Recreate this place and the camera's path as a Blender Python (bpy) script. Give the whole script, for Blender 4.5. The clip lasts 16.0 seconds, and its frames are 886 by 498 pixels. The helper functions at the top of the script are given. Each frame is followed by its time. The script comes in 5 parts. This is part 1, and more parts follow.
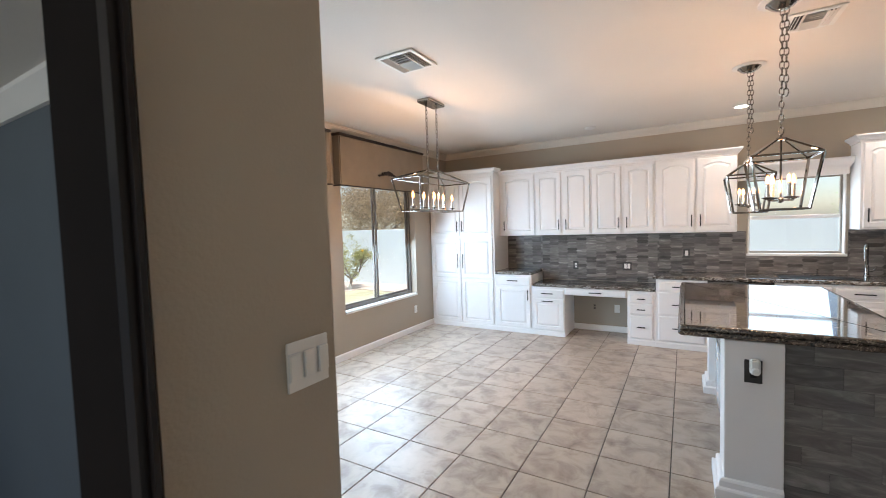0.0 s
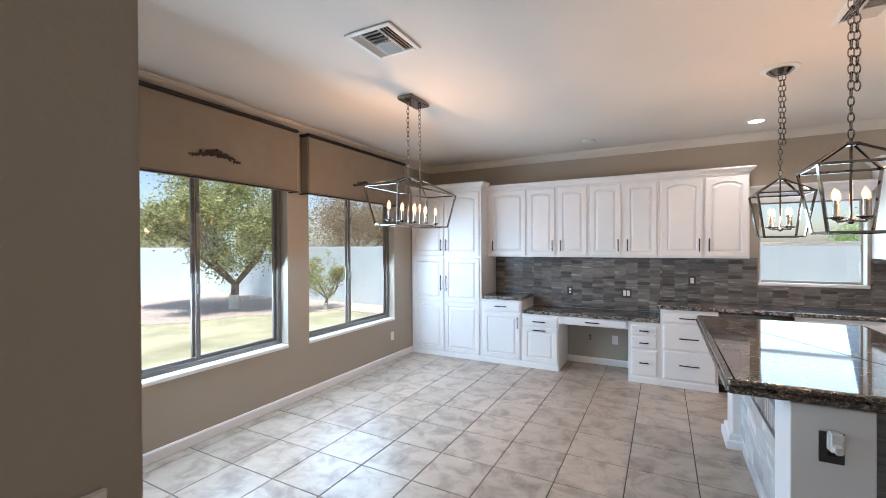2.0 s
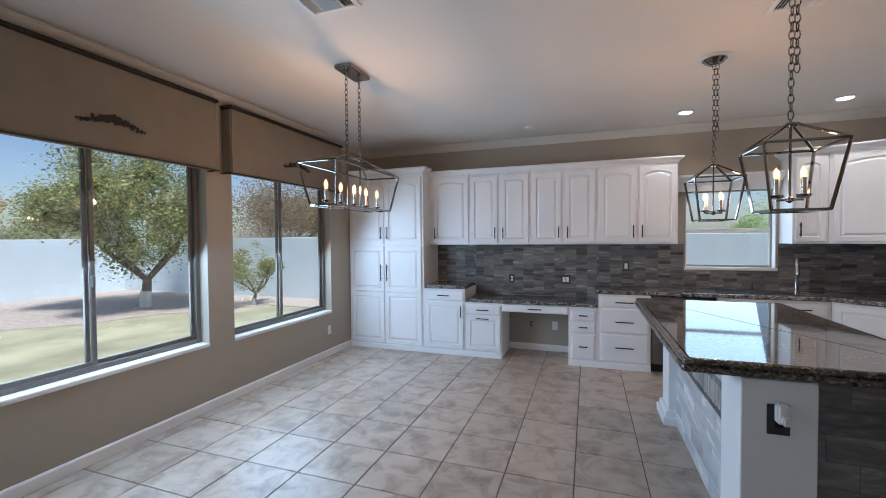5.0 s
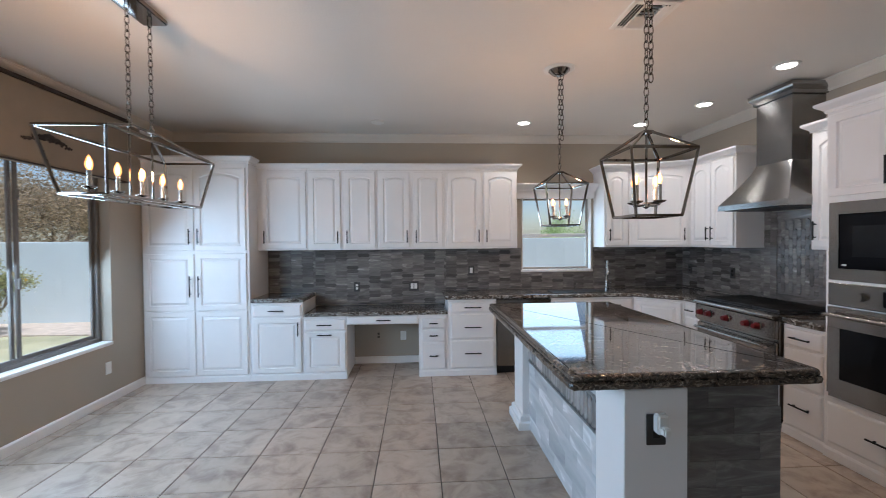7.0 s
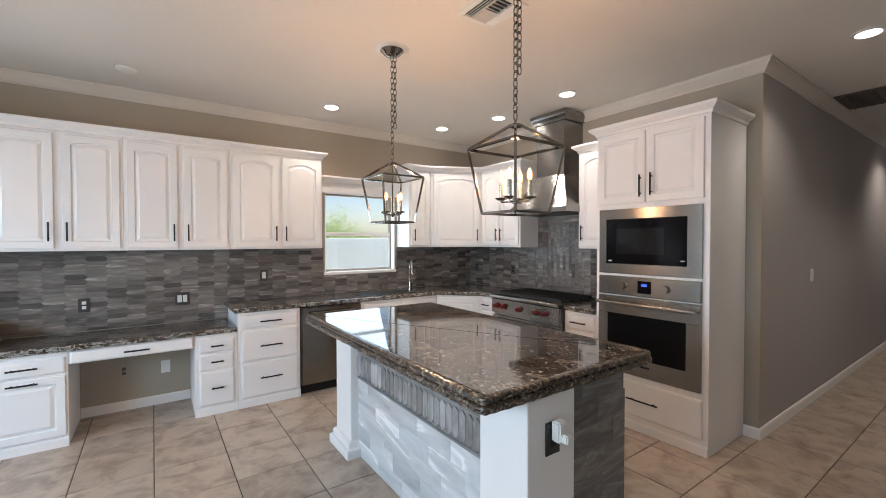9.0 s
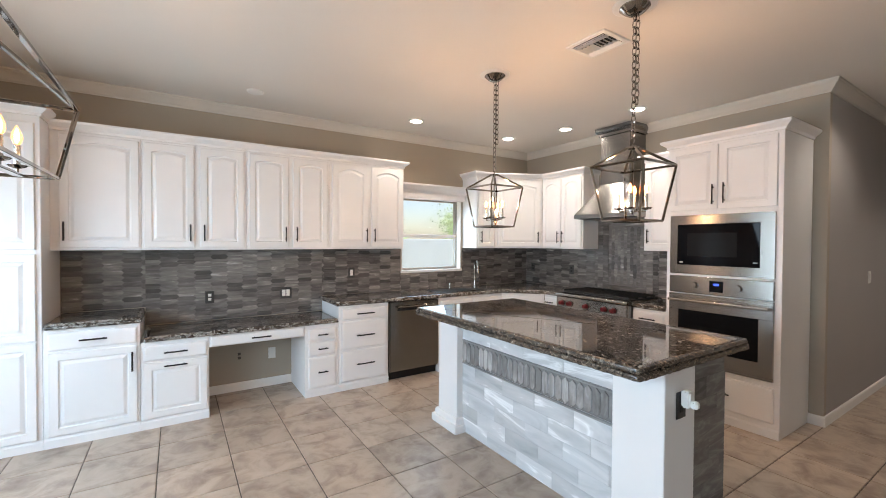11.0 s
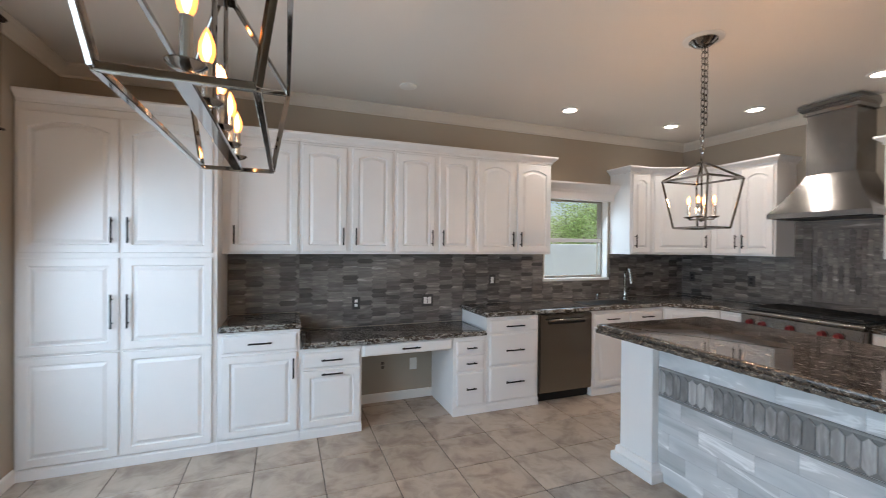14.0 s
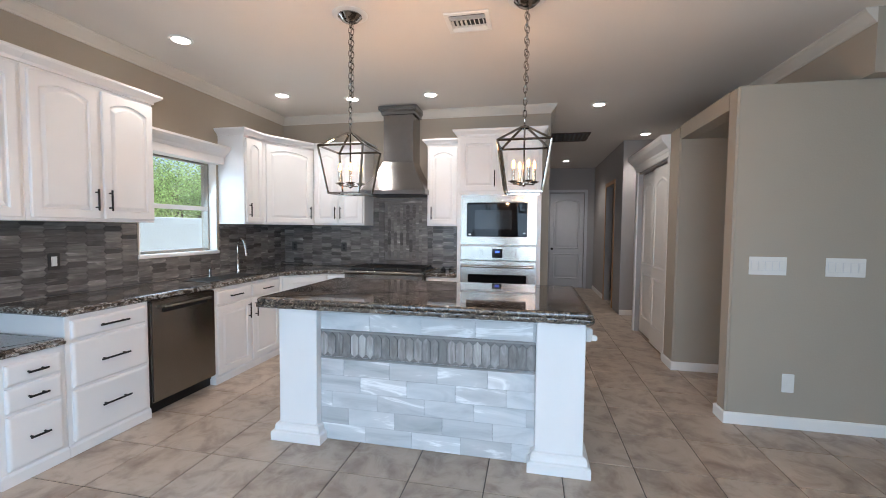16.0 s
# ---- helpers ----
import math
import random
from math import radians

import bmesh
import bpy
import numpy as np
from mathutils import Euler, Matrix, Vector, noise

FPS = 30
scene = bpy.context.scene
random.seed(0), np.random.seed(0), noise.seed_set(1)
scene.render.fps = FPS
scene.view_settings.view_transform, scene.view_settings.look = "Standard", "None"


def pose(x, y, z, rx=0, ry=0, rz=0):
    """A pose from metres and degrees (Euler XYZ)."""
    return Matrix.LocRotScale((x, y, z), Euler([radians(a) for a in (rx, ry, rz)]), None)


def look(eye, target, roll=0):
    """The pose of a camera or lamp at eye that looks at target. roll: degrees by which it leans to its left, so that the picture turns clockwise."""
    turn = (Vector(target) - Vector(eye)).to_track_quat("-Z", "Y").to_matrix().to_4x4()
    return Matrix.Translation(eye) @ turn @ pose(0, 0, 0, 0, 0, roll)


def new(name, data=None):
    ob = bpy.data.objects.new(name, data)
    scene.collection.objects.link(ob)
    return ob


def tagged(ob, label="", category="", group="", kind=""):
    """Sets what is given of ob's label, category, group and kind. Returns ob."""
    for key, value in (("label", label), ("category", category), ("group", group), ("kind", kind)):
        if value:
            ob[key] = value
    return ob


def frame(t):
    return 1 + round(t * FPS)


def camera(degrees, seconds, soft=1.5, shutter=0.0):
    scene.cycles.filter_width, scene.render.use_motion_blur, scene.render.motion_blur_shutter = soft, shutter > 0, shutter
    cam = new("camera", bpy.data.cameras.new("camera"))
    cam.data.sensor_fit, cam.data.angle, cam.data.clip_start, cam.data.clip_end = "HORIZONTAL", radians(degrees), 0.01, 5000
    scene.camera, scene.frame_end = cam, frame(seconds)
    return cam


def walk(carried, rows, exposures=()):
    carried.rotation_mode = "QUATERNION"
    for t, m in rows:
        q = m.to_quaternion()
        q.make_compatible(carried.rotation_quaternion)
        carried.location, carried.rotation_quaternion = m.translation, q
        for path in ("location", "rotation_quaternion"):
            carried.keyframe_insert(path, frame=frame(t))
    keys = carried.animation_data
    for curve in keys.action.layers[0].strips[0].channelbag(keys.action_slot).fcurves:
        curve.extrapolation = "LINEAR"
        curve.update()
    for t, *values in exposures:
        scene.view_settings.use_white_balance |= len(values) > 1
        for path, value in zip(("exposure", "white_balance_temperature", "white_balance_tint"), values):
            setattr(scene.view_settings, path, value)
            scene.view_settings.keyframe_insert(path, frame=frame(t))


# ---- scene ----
cam = camera(94.0, 16.0, soft=0.9, shutter=0.2)
PATH = [
    (0, (0.33, 0.205, 1.68), (-0.678, 1.929, 1.575), -1.8),
    (0.5, (0.318, 0.348, 1.688), (-0.592, 2.128, 1.618), -1.5),
    (1, (0.247, 0.477, 1.68), (-0.679, 2.249, 1.634), -1.1),
    (1.5, (0.13, 0.636, 1.658), (-0.8, 2.406, 1.643), -0.6),
    (2, (0.034, 0.772, 1.67), (-0.906, 2.537, 1.655), -0.3),
    (2.5, (0.007, 0.845, 1.68), (-0.956, 2.598, 1.655), -0.4),
    (3, (-0.007, 0.857, 1.673), (-0.962, 2.614, 1.641), -0.4),
    (5.5, (-0.159, 1.025, 1.594), (-0.707, 2.948, 1.54), -0.4),
    (6, (-0.209, 1.131, 1.616), (-0.617, 3.088, 1.563), -0.3),
    (6.5, (-0.277, 1.234, 1.589), (-0.445, 3.226, 1.543), -0.3),
    (7, (-0.335, 1.423, 1.607), (-0.218, 3.419, 1.568), -0.5),
    (7.5, (-0.37, 1.625, 1.586), (0.086, 3.572, 1.555), -0.4),
    (8, (-0.386, 1.835, 1.581), (0.41, 3.67, 1.566), -0.3),
    (8.2, (-0.392, 1.909, 1.592), (0.513, 3.692, 1.571), -0.4),
    (10.3, (-1.332, 2.073, 1.57), (-0.105, 3.652, 1.526), 0.2),
    (10.5, (-1.401, 2.08, 1.575), (-0.199, 3.678, 1.531), 0.3),
    (11, (-1.434, 2.055, 1.597), (-0.348, 3.735, 1.561), 0.3),
    (11.5, (-1.499, 2.096, 1.578), (-0.553, 3.858, 1.571), 0.5),
    (12, (-1.542, 2.14, 1.61), (-0.811, 4.002, 1.613), 0.5),
    (12.5, (-1.54, 2.257, 1.617), (-1.003, 4.184, 1.62), 0.5),
    (13, (-1.549, 2.454, 1.617), (-1.139, 4.412, 1.625), 0.7),
    (13.5, (-1.639, 2.608, 1.598), (-1.222, 4.564, 1.595), 0.6),
    (14, (-1.806, 2.765, 1.587), (-1.092, 4.634, 1.573), 0.5),
    (14.5, (-1.838, 2.961, 1.523), (-0.566, 4.504, 1.527), -0.1),
    (15, (-1.874, 3.16, 1.527), (-0.177, 4.217, 1.478), -0.5),
    (15.5, (-1.966, 3.365, 1.486), (-0.065, 3.982, 1.404), -0.5),
    (16, (-2.005, 3.46, 1.484), (-0.052, 3.875, 1.382), 0.5),
]
EXPOSURES = [
    (0.0, 0.41, 6360, 13), (0.5, 0.39, 6300, 13), (1.5, 0.34, 6150, 13), (3.0, -0.15, 5910, 12), (5.5, -0.38, 5690, 12), (7.0, -0.25, 5820, 12), (8.0, -0.01, 6370, 13),
    (10.5, 0.4, 6530, 13), (11.5, 0.26, 6700, 13), (12.5, -0.07, 6570, 13), (13.5, -0.23, 6490, 13), (14.5, -0.14, 6420, 13), (15.5, 0.18, 6050, 12), (16.0, 0.27, 6030, 12)]
walk(cam, [(t, look(eye, target, roll)) for t, eye, target, roll in PATH], EXPOSURES)

# ---- world, sun, large lights ----
world = bpy.data.worlds.new("world")
scene.world = world
world.use_nodes = True
wn = world.node_tree.nodes
sky = wn.new("ShaderNodeTexSky")
sky.sky_type, sky.sun_disc = "NISHITA", False
sky.sun_elevation, sky.sun_rotation = radians(62), radians(115)
world.node_tree.links.new(sky.outputs[0], wn["Background"].inputs[0])
wn["Background"].inputs[1].default_value = 0.15
sun = new("sun", bpy.data.lights.new("sun", "SUN"))
sun.data.energy, sun.data.angle, sun.data.color = 5.0, radians(8), (1, 0.95, 0.87)
sun.matrix_world = look((3.8, -1.8, 8), (0, 0, 0))


def area(name, eye, target, w, h, watts, colour):
    ob = new(name, bpy.data.lights.new(name, "AREA"))
    ob.data.shape, ob.data.size, ob.data.size_y = "RECTANGLE", w, h
    ob.data.energy, ob.data.color = watts, colour
    ob.matrix_world = look(eye, target)
    return ob


area("daylight_fill", (-3.58, 2.9, 1.45), (-0.5, 2.9, -0.8), 1.8, 1.6, 94, (0.60, 0.815, 1.0))
area("daylight_fill", (-3.58, 5.0, 1.45), (-0.5, 5.0, -0.9), 1.4, 1.6, 56, (0.60, 0.815, 1.0))
area("daylight_fill", (1.5, 7.1, 1.65), (1.5, 4, 0), 0.85, 0.9, 8, (0.58, 0.83, 1.0))

# Fill lamps added in unseen south openings to brighten passage and side room.
area("daylight_fill", (0.5, -2.52, 1.4), (0.3, 1.0, 0.9), 1.3, 1.7, 8, (0.80, 0.9, 1.0))
area("daylight_fill", (-2.1, -2.52, 1.4), (-2.1, 1.0, 1.9), 1.3, 1.7, 20, (0.78, 0.9, 1.0))

# ---- materials ----


def mat(name, colour, rough=0.5, metal=0.0, vary=0.06, scale=6.0, bump=0.0, bump_scale=60.0, spec=0.5, island=0.0, objrand=0.0, coat=0.0):
    """Plain paint, metal or fabric: base colour with two scales of variation and a fine bump."""
    m = bpy.data.materials.new(name)
    m.use_nodes = True
    n, l = m.node_tree.nodes, m.node_tree.links
    b = n["Principled BSDF"]
    b.inputs["Roughness"].default_value = rough
    b.inputs["Metallic"].default_value = metal
    b.inputs["Specular IOR Level"].default_value = spec
    b.inputs["Coat Weight"].default_value = coat
    co = n.new("ShaderNodeTexCoord")
    a = n.new("ShaderNodeTexNoise")
    a.inputs["Scale"].default_value, a.inputs["Detail"].default_value = scale, 6
    l.new(co.outputs["Object"], a.inputs["Vector"])
    r = n.new("ShaderNodeMapRange")
    r.inputs["From Min"].default_value, r.inputs["From Max"].default_value = 0.3, 0.7
    r.inputs["To Min"].default_value, r.inputs["To Max"].default_value = 1 - vary, 1 + vary
    l.new(a.outputs["Fac"], r.inputs["Value"])
    val = r.outputs[0]
    for amount, node, out in ((island, "ShaderNodeNewGeometry", "Random Per Island"), (objrand, "ShaderNodeObjectInfo", "Random")):
        if amount:
            g = n.new(node)
            k = n.new("ShaderNodeMapRange")
            k.inputs["To Min"].default_value, k.inputs["To Max"].default_value = 1 - amount, 1 + amount
            l.new(g.outputs[out], k.inputs["Value"])
            mul = n.new("ShaderNodeMath")
            mul.operation = "MULTIPLY"
            l.new(val, mul.inputs[0]), l.new(k.outputs[0], mul.inputs[1])
            val = mul.outputs[0]
    v = n.new("ShaderNodeVectorMath")
    v.operation = "SCALE"
    v.inputs[0].default_value = colour
    l.new(val, v.inputs["Scale"])
    l.new(v.outputs[0], b.inputs["Base Color"])
    if bump:
        f = n.new("ShaderNodeTexNoise")
        f.inputs["Scale"].default_value, f.inputs["Detail"].default_value = bump_scale, 4
        l.new(co.outputs["Object"], f.inputs["Vector"])
        p = n.new("ShaderNodeBump")
        p.inputs["Strength"].default_value, p.inputs["Distance"].default_value = bump, 0.004
        l.new(f.outputs["Fac"], p.inputs["Height"])
        l.new(p.outputs[0], b.inputs["Normal"])
    return m


def ramp_mat(name, stops, scale, rough, stretch=(1, 1, 1), distort=0.0, detail=8, bump=0.0, randomise="", spec=0.5, coat=0.0, dim=0.15, fleck=None):
    """A colour ramp over stretched noise: stone, tile and wood."""
    m = bpy.data.materials.new(name)
    m.use_nodes = True
    n, l = m.node_tree.nodes, m.node_tree.links
    b = n["Principled BSDF"]
    b.inputs["Roughness"].default_value, b.inputs["Specular IOR Level"].default_value = rough, spec
    b.inputs["Coat Weight"].default_value = coat
    co = n.new("ShaderNodeNewGeometry")
    vec = co.outputs["Position"]
    mp = n.new("ShaderNodeMapping")
    mp.inputs["Scale"].default_value = stretch
    l.new(vec, mp.inputs["Vector"])
    vec = mp.outputs[0]
    rnd = None
    if randomise:
        node, out = (("ShaderNodeObjectInfo", "Random") if randomise == "object" else ("ShaderNodeNewGeometry", "Random Per Island"))
        g = n.new(node)
        rnd = g.outputs[out]
        sc = n.new("ShaderNodeVectorMath")
        sc.operation = "SCALE"
        sc.inputs[0].default_value = (37, 91, 53)
        l.new(rnd, sc.inputs["Scale"])
        ad = n.new("ShaderNodeVectorMath")
        l.new(vec, ad.inputs[0]), l.new(sc.outputs[0], ad.inputs[1])
        vec = ad.outputs[0]
    a = n.new("ShaderNodeTexNoise")
    a.inputs["Scale"].default_value, a.inputs["Detail"].default_value, a.inputs["Distortion"].default_value = scale, detail, distort
    a.inputs["Roughness"].default_value = 0.6
    l.new(vec, a.inputs["Vector"])
    c = n.new("ShaderNodeValToRGB")
    e = c.color_ramp.elements
    for i, (p, rgb) in enumerate(stops):
        s = e[i] if i < 2 else e.new(p)
        s.position, s.color = p, (*rgb, 1)
    l.new(a.outputs["Fac"], c.inputs["Fac"])
    col = c.outputs["Color"]
    if rnd is not None:
        k = n.new("ShaderNodeMapRange")
        k.inputs["To Min"].default_value, k.inputs["To Max"].default_value = 1 - dim, 1 + dim
        wnz = n.new("ShaderNodeTexWhiteNoise")
        wnz.noise_dimensions = "1D"
        l.new(rnd, wnz.inputs["W"])
        l.new(wnz.outputs["Value"], k.inputs["Value"])
        v = n.new("ShaderNodeVectorMath")
        v.operation = "SCALE"
        l.new(col, v.inputs[0]), l.new(k.outputs[0], v.inputs["Scale"])
        col = v.outputs[0]
    if fleck:
        f = n.new("ShaderNodeTexNoise")
        f.inputs["Scale"].default_value, f.inputs["Detail"].default_value, f.inputs["Distortion"].default_value = fleck[0], 5, 1.0
        l.new(co.outputs["Position"], f.inputs["Vector"])
        q = n.new("ShaderNodeMapRange")
        q.inputs["From Min"].default_value, q.inputs["From Max"].default_value = 0.58, 0.65
        l.new(f.outputs["Fac"], q.inputs["Value"])
        x = n.new("ShaderNodeMix")
        x.data_type = "RGBA"
        l.new(q.outputs[0], x.inputs["Factor"]), l.new(col, x.inputs["A"])
        x.inputs["B"].default_value = (*fleck[1], 1)
        col = x.outputs["Result"]
    l.new(col, b.inputs["Base Color"])
    if bump:
        p = n.new("ShaderNodeBump")
        p.inputs["Strength"].default_value, p.inputs["Distance"].default_value = bump, 0.003
        l.new(a.outputs["Fac"], p.inputs["Height"])
        l.new(p.outputs[0], b.inputs["Normal"])
    return m


def glow(name, colour, strength):
    m = bpy.data.materials.new(name)
    m.use_nodes = True
    b = m.node_tree.nodes["Principled BSDF"]
    b.inputs["Base Color"].default_value = (*colour, 1)
    b.inputs["Emission Color"].default_value, b.inputs["Emission Strength"].default_value = (*colour, 1), strength
    return m


def glass_mat(name, tint=(1, 1, 1), rough=0.0):
    """Thin pane: mostly clear, mirror-like at grazing angles."""
    m = bpy.data.materials.new(name)
    m.use_nodes = True
    n, l = m.node_tree.nodes, m.node_tree.links
    n.remove(n["Principled BSDF"])
    t, g, x, f = n.new("ShaderNodeBsdfTransparent"), n.new("ShaderNodeBsdfGlossy"), n.new("ShaderNodeMixShader"), n.new("ShaderNodeLayerWeight")
    t.inputs[0].default_value, g.inputs["Roughness"].default_value = (*tint, 1), rough
    w, a = n.new("ShaderNodeMath"), n.new("ShaderNodeMath")
    w.operation, w.inputs[1].default_value = "POWER", 5
    a.operation, a.inputs[1].default_value, a.inputs[2].default_value = "MULTIPLY_ADD", 0.9, 0.03
    l.new(f.outputs["Facing"], w.inputs[0]), l.new(w.outputs[0], a.inputs[0])
    l.new(a.outputs[0], x.inputs[0]), l.new(t.outputs[0], x.inputs[1]), l.new(g.outputs[0], x.inputs[2])
    l.new(x.outputs[0], n["Material Output"].inputs["Surface"])
    return m


WALL = mat("greige_wall_paint", (0.378, 0.33, 0.267), 0.75, vary=0.03, scale=1.2, bump=0.25, bump_scale=90)
HALLWALL = mat("grey_hall_paint", (0.36, 0.34, 0.33), 0.7, vary=0.03, scale=1.2, bump=0.2, bump_scale=90)
# Dark blue-grey holds the gloom and cool light of the unlit side room.
DARKWALL = mat("unlit_room_paint", (0.10, 0.12, 0.14), 0.6, vary=0.05, scale=2, bump=0.2, bump_scale=90)
CEIL = mat("ceiling_paint", (0.74, 0.70, 0.65), 0.8, vary=0.02, scale=1.0, bump=0.3, bump_scale=70)
TRIM = mat("white_trim_paint", (0.82, 0.80, 0.77), 0.4, vary=0.02, scale=3)
CROWN = mat("cream_crown_paint", (0.62, 0.58, 0.52), 0.5, vary=0.02, scale=3)
CAB = mat("white_cabinet_paint", (0.80, 0.79, 0.785), 0.33, vary=0.025, scale=2.5, bump=0.05, bump_scale=40)
BLACK = mat("black_hardware", (0.012, 0.011, 0.011), 0.38, vary=0.1, scale=20, spec=0.25)
STEEL = mat("brushed_steel", (0.31, 0.29, 0.265), 0.25, 1.0, vary=0.05, scale=14)
# Copy of STEEL, its colour offset for how the hood catches light.
HOODSTEEL = mat("hood_brushed_steel", (0.30, 0.295, 0.29), 0.24, 1.0, vary=0.05, scale=14)
DWSTEEL = mat("dark_dishwasher_steel", (0.24, 0.228, 0.21), 0.2, 1.0, vary=0.05, scale=14)
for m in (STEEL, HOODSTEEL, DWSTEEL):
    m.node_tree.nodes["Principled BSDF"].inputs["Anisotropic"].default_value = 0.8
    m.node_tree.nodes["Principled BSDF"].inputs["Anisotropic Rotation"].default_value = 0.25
CHROME = mat("polished_nickel", (0.35, 0.325, 0.30), 0.06, 1.0, vary=0.03, scale=10)
BLACKGLASS = mat("black_oven_glass", (0.006, 0.006, 0.007), 0.03, vary=0.1, scale=4, spec=0.12)
INNERGLASS = mat("dark_mesh_glass", (0.012, 0.012, 0.013), 0.10, vary=0.1, scale=4, spec=0.2)
BANDBED = mat("grey_picket_bed", (0.17, 0.168, 0.165), 0.7, vary=0.06, scale=20)
RAIL = mat("grey_marble_rail", (0.27, 0.268, 0.265), 0.2, vary=0.18, scale=7)
MGROUT = mat("pale_marble_grout", (0.64, 0.65, 0.66), 0.8, vary=0.05, scale=10)
IRON = mat("cast_iron", (0.02, 0.02, 0.02), 0.6, vary=0.2, scale=30, bump=0.3)
RED = mat("red_knob_enamel", (0.135, 0.007, 0.010), 0.28, vary=0.1, scale=10)
GROUT = mat("brown_grout", (0.12, 0.10, 0.085), 0.9, vary=0.15, scale=10)
SGROUT = mat("grey_splash_grout", (0.15, 0.138, 0.13), 0.85, vary=0.1, scale=20)
PLATE = mat("white_plastic", (0.75, 0.74, 0.71), 0.35, vary=0.02, scale=10)
DPLATE = mat("bronze_plate", (0.03, 0.027, 0.025), 0.4, vary=0.1, scale=20)
FABRIC = mat("taupe_fabric", (0.245, 0.20, 0.15), 0.9, vary=0.07, scale=5, bump=0.4, bump_scale=300)
DFABRIC = mat("dark_brown_cord", (0.03, 0.02, 0.016), 0.75, vary=0.15, scale=30)
BRONZE = mat("bronze_window_frame", (0.16, 0.145, 0.13), 0.45, 0.3, vary=0.05, scale=8)
TAN = mat("tan_window_frame", (0.34, 0.31, 0.27), 0.45, 0.2, vary=0.05, scale=8)
GLASS = glass_mat("window_glass")
FILAMENT = glow("glowing_filament", (1.0, 0.70, 0.34), 22)


def bulb_glass(name, colour, strength):
    """Clear glass that glows with the light of the filament within."""
    m = glow(name, colour, strength)
    n, l = m.node_tree.nodes, m.node_tree.links
    t, x = n.new("ShaderNodeBsdfTransparent"), n.new("ShaderNodeMixShader")
    x.inputs[0].default_value = 0.5
    l.new(t.outputs[0], x.inputs[1]), l.new(n["Principled BSDF"].outputs[0], x.inputs[2])
    l.new(x.outputs[0], n["Material Output"].inputs["Surface"])
    return m


BULB = bulb_glass("warm_bulb_glass", (1.0, 0.36, 0.085), 2.3)
CANDLE = mat("candle_sleeve", (0.55, 0.52, 0.47), 0.25, 0.8, vary=0.04)
DOWN = glow("downlight_lens", (1.0, 0.93, 0.82), 14)
SCREEN = glow("blue_display", (0.05, 0.12, 0.9), 0.8)
FLOORTILE = ramp_mat("beige_ceramic_tile", [(0.27, (0.225, 0.165, 0.125)), (0.76, (0.51, 0.425, 0.35)), (0.43, (0.35, 0.276, 0.218)), (0.53, (0.435, 0.355, 0.283))], 5.5, 0.33, distort=0.5, detail=5, bump=0.05, randomise="object", dim=0.07)
FLOORTILE2 = ramp_mat("beige_ceramic_tile_far", [(0.27, (0.225, 0.165, 0.125)), (0.76, (0.51, 0.425, 0.35)), (0.43, (0.35, 0.276, 0.218)), (0.53, (0.435, 0.355, 0.283))], 5.5, 0.33, distort=0.5, detail=5, bump=0.05, randomise="island", dim=0.07)
GRANITE = ramp_mat("dark_granite", [(0.30, (0.010, 0.009, 0.008)), (0.78, (0.36, 0.33, 0.30)), (0.41, (0.028, 0.023, 0.02)), (0.49, (0.10, 0.085, 0.074)), (0.54, (0.04, 0.034, 0.03)), (0.61, (0.20, 0.175, 0.155)), (0.67, (0.055, 0.048, 0.043))], 4.2, 0.05, stretch=(1.0, 0.42, 1.6), distort=2.4, detail=12, coat=0.2, fleck=(40, (0.32, 0.30, 0.28)))
CHIPS = [(0.30, (0.008, 0.007, 0.006)), (0.74, (0.62, 0.57, 0.50)), (0.42, (0.025, 0.019, 0.015)), (0.49, (0.11, 0.083, 0.062)), (0.54, (0.03, 0.024, 0.02)), (0.60, (0.30, 0.24, 0.18)), (0.65, (0.06, 0.05, 0.042))]
GRANEDGE = ramp_mat("chiselled_granite_edge", CHIPS, 26, 0.16, stretch=(1, 1, 1.6), distort=1.6, detail=6, bump=0.6, coat=0.2)
PALEEDGE = ramp_mat("chiselled_granite_edge_white", [(p - 0.035, c) for p, c in CHIPS[:1]] + [(0.68, (0.72, 0.70, 0.67))] + [(p - 0.035, c) for p, c in CHIPS[2:5]] + [(0.54, (0.50, 0.47, 0.44)), (0.60, (0.10, 0.09, 0.08))], 17, 0.16, stretch=(1, 1, 1.6), distort=1.8, detail=6, bump=0.6, coat=0.2)
STONES = [(0.22, (0.062, 0.054, 0.05)), (0.78, (0.50, 0.47, 0.44)), (0.34, (0.115, 0.104, 0.096)), (0.5, (0.155, 0.141, 0.13)), (0.61, (0.20, 0.182, 0.168)), (0.68, (0.30, 0.28, 0.26))]
SPLASH = ramp_mat("grey_mosaic_tile", STONES, 3.4, 0.26, stretch=(1, 1, 6), distort=0.8, detail=5, randomise="object", dim=0.48)
SPLASH2 = ramp_mat("grey_mosaic_tile_far", STONES, 3.4, 0.26, stretch=(1, 1, 6), distort=0.8, detail=5, randomise="island", dim=0.48)
MARBLE = ramp_mat("pale_grey_marble_tile", [(0.24, (0.36, 0.38, 0.40)), (0.86, (0.66, 0.67, 0.68)), (0.44, (0.52, 0.54, 0.555)), (0.58, (0.60, 0.61, 0.62)), (0.645, (0.86, 0.87, 0.88)), (0.70, (0.62, 0.63, 0.64))], 1.35, 0.14, stretch=(1, 1, 4.2), distort=1.2, detail=4, randomise="object", dim=0.15)
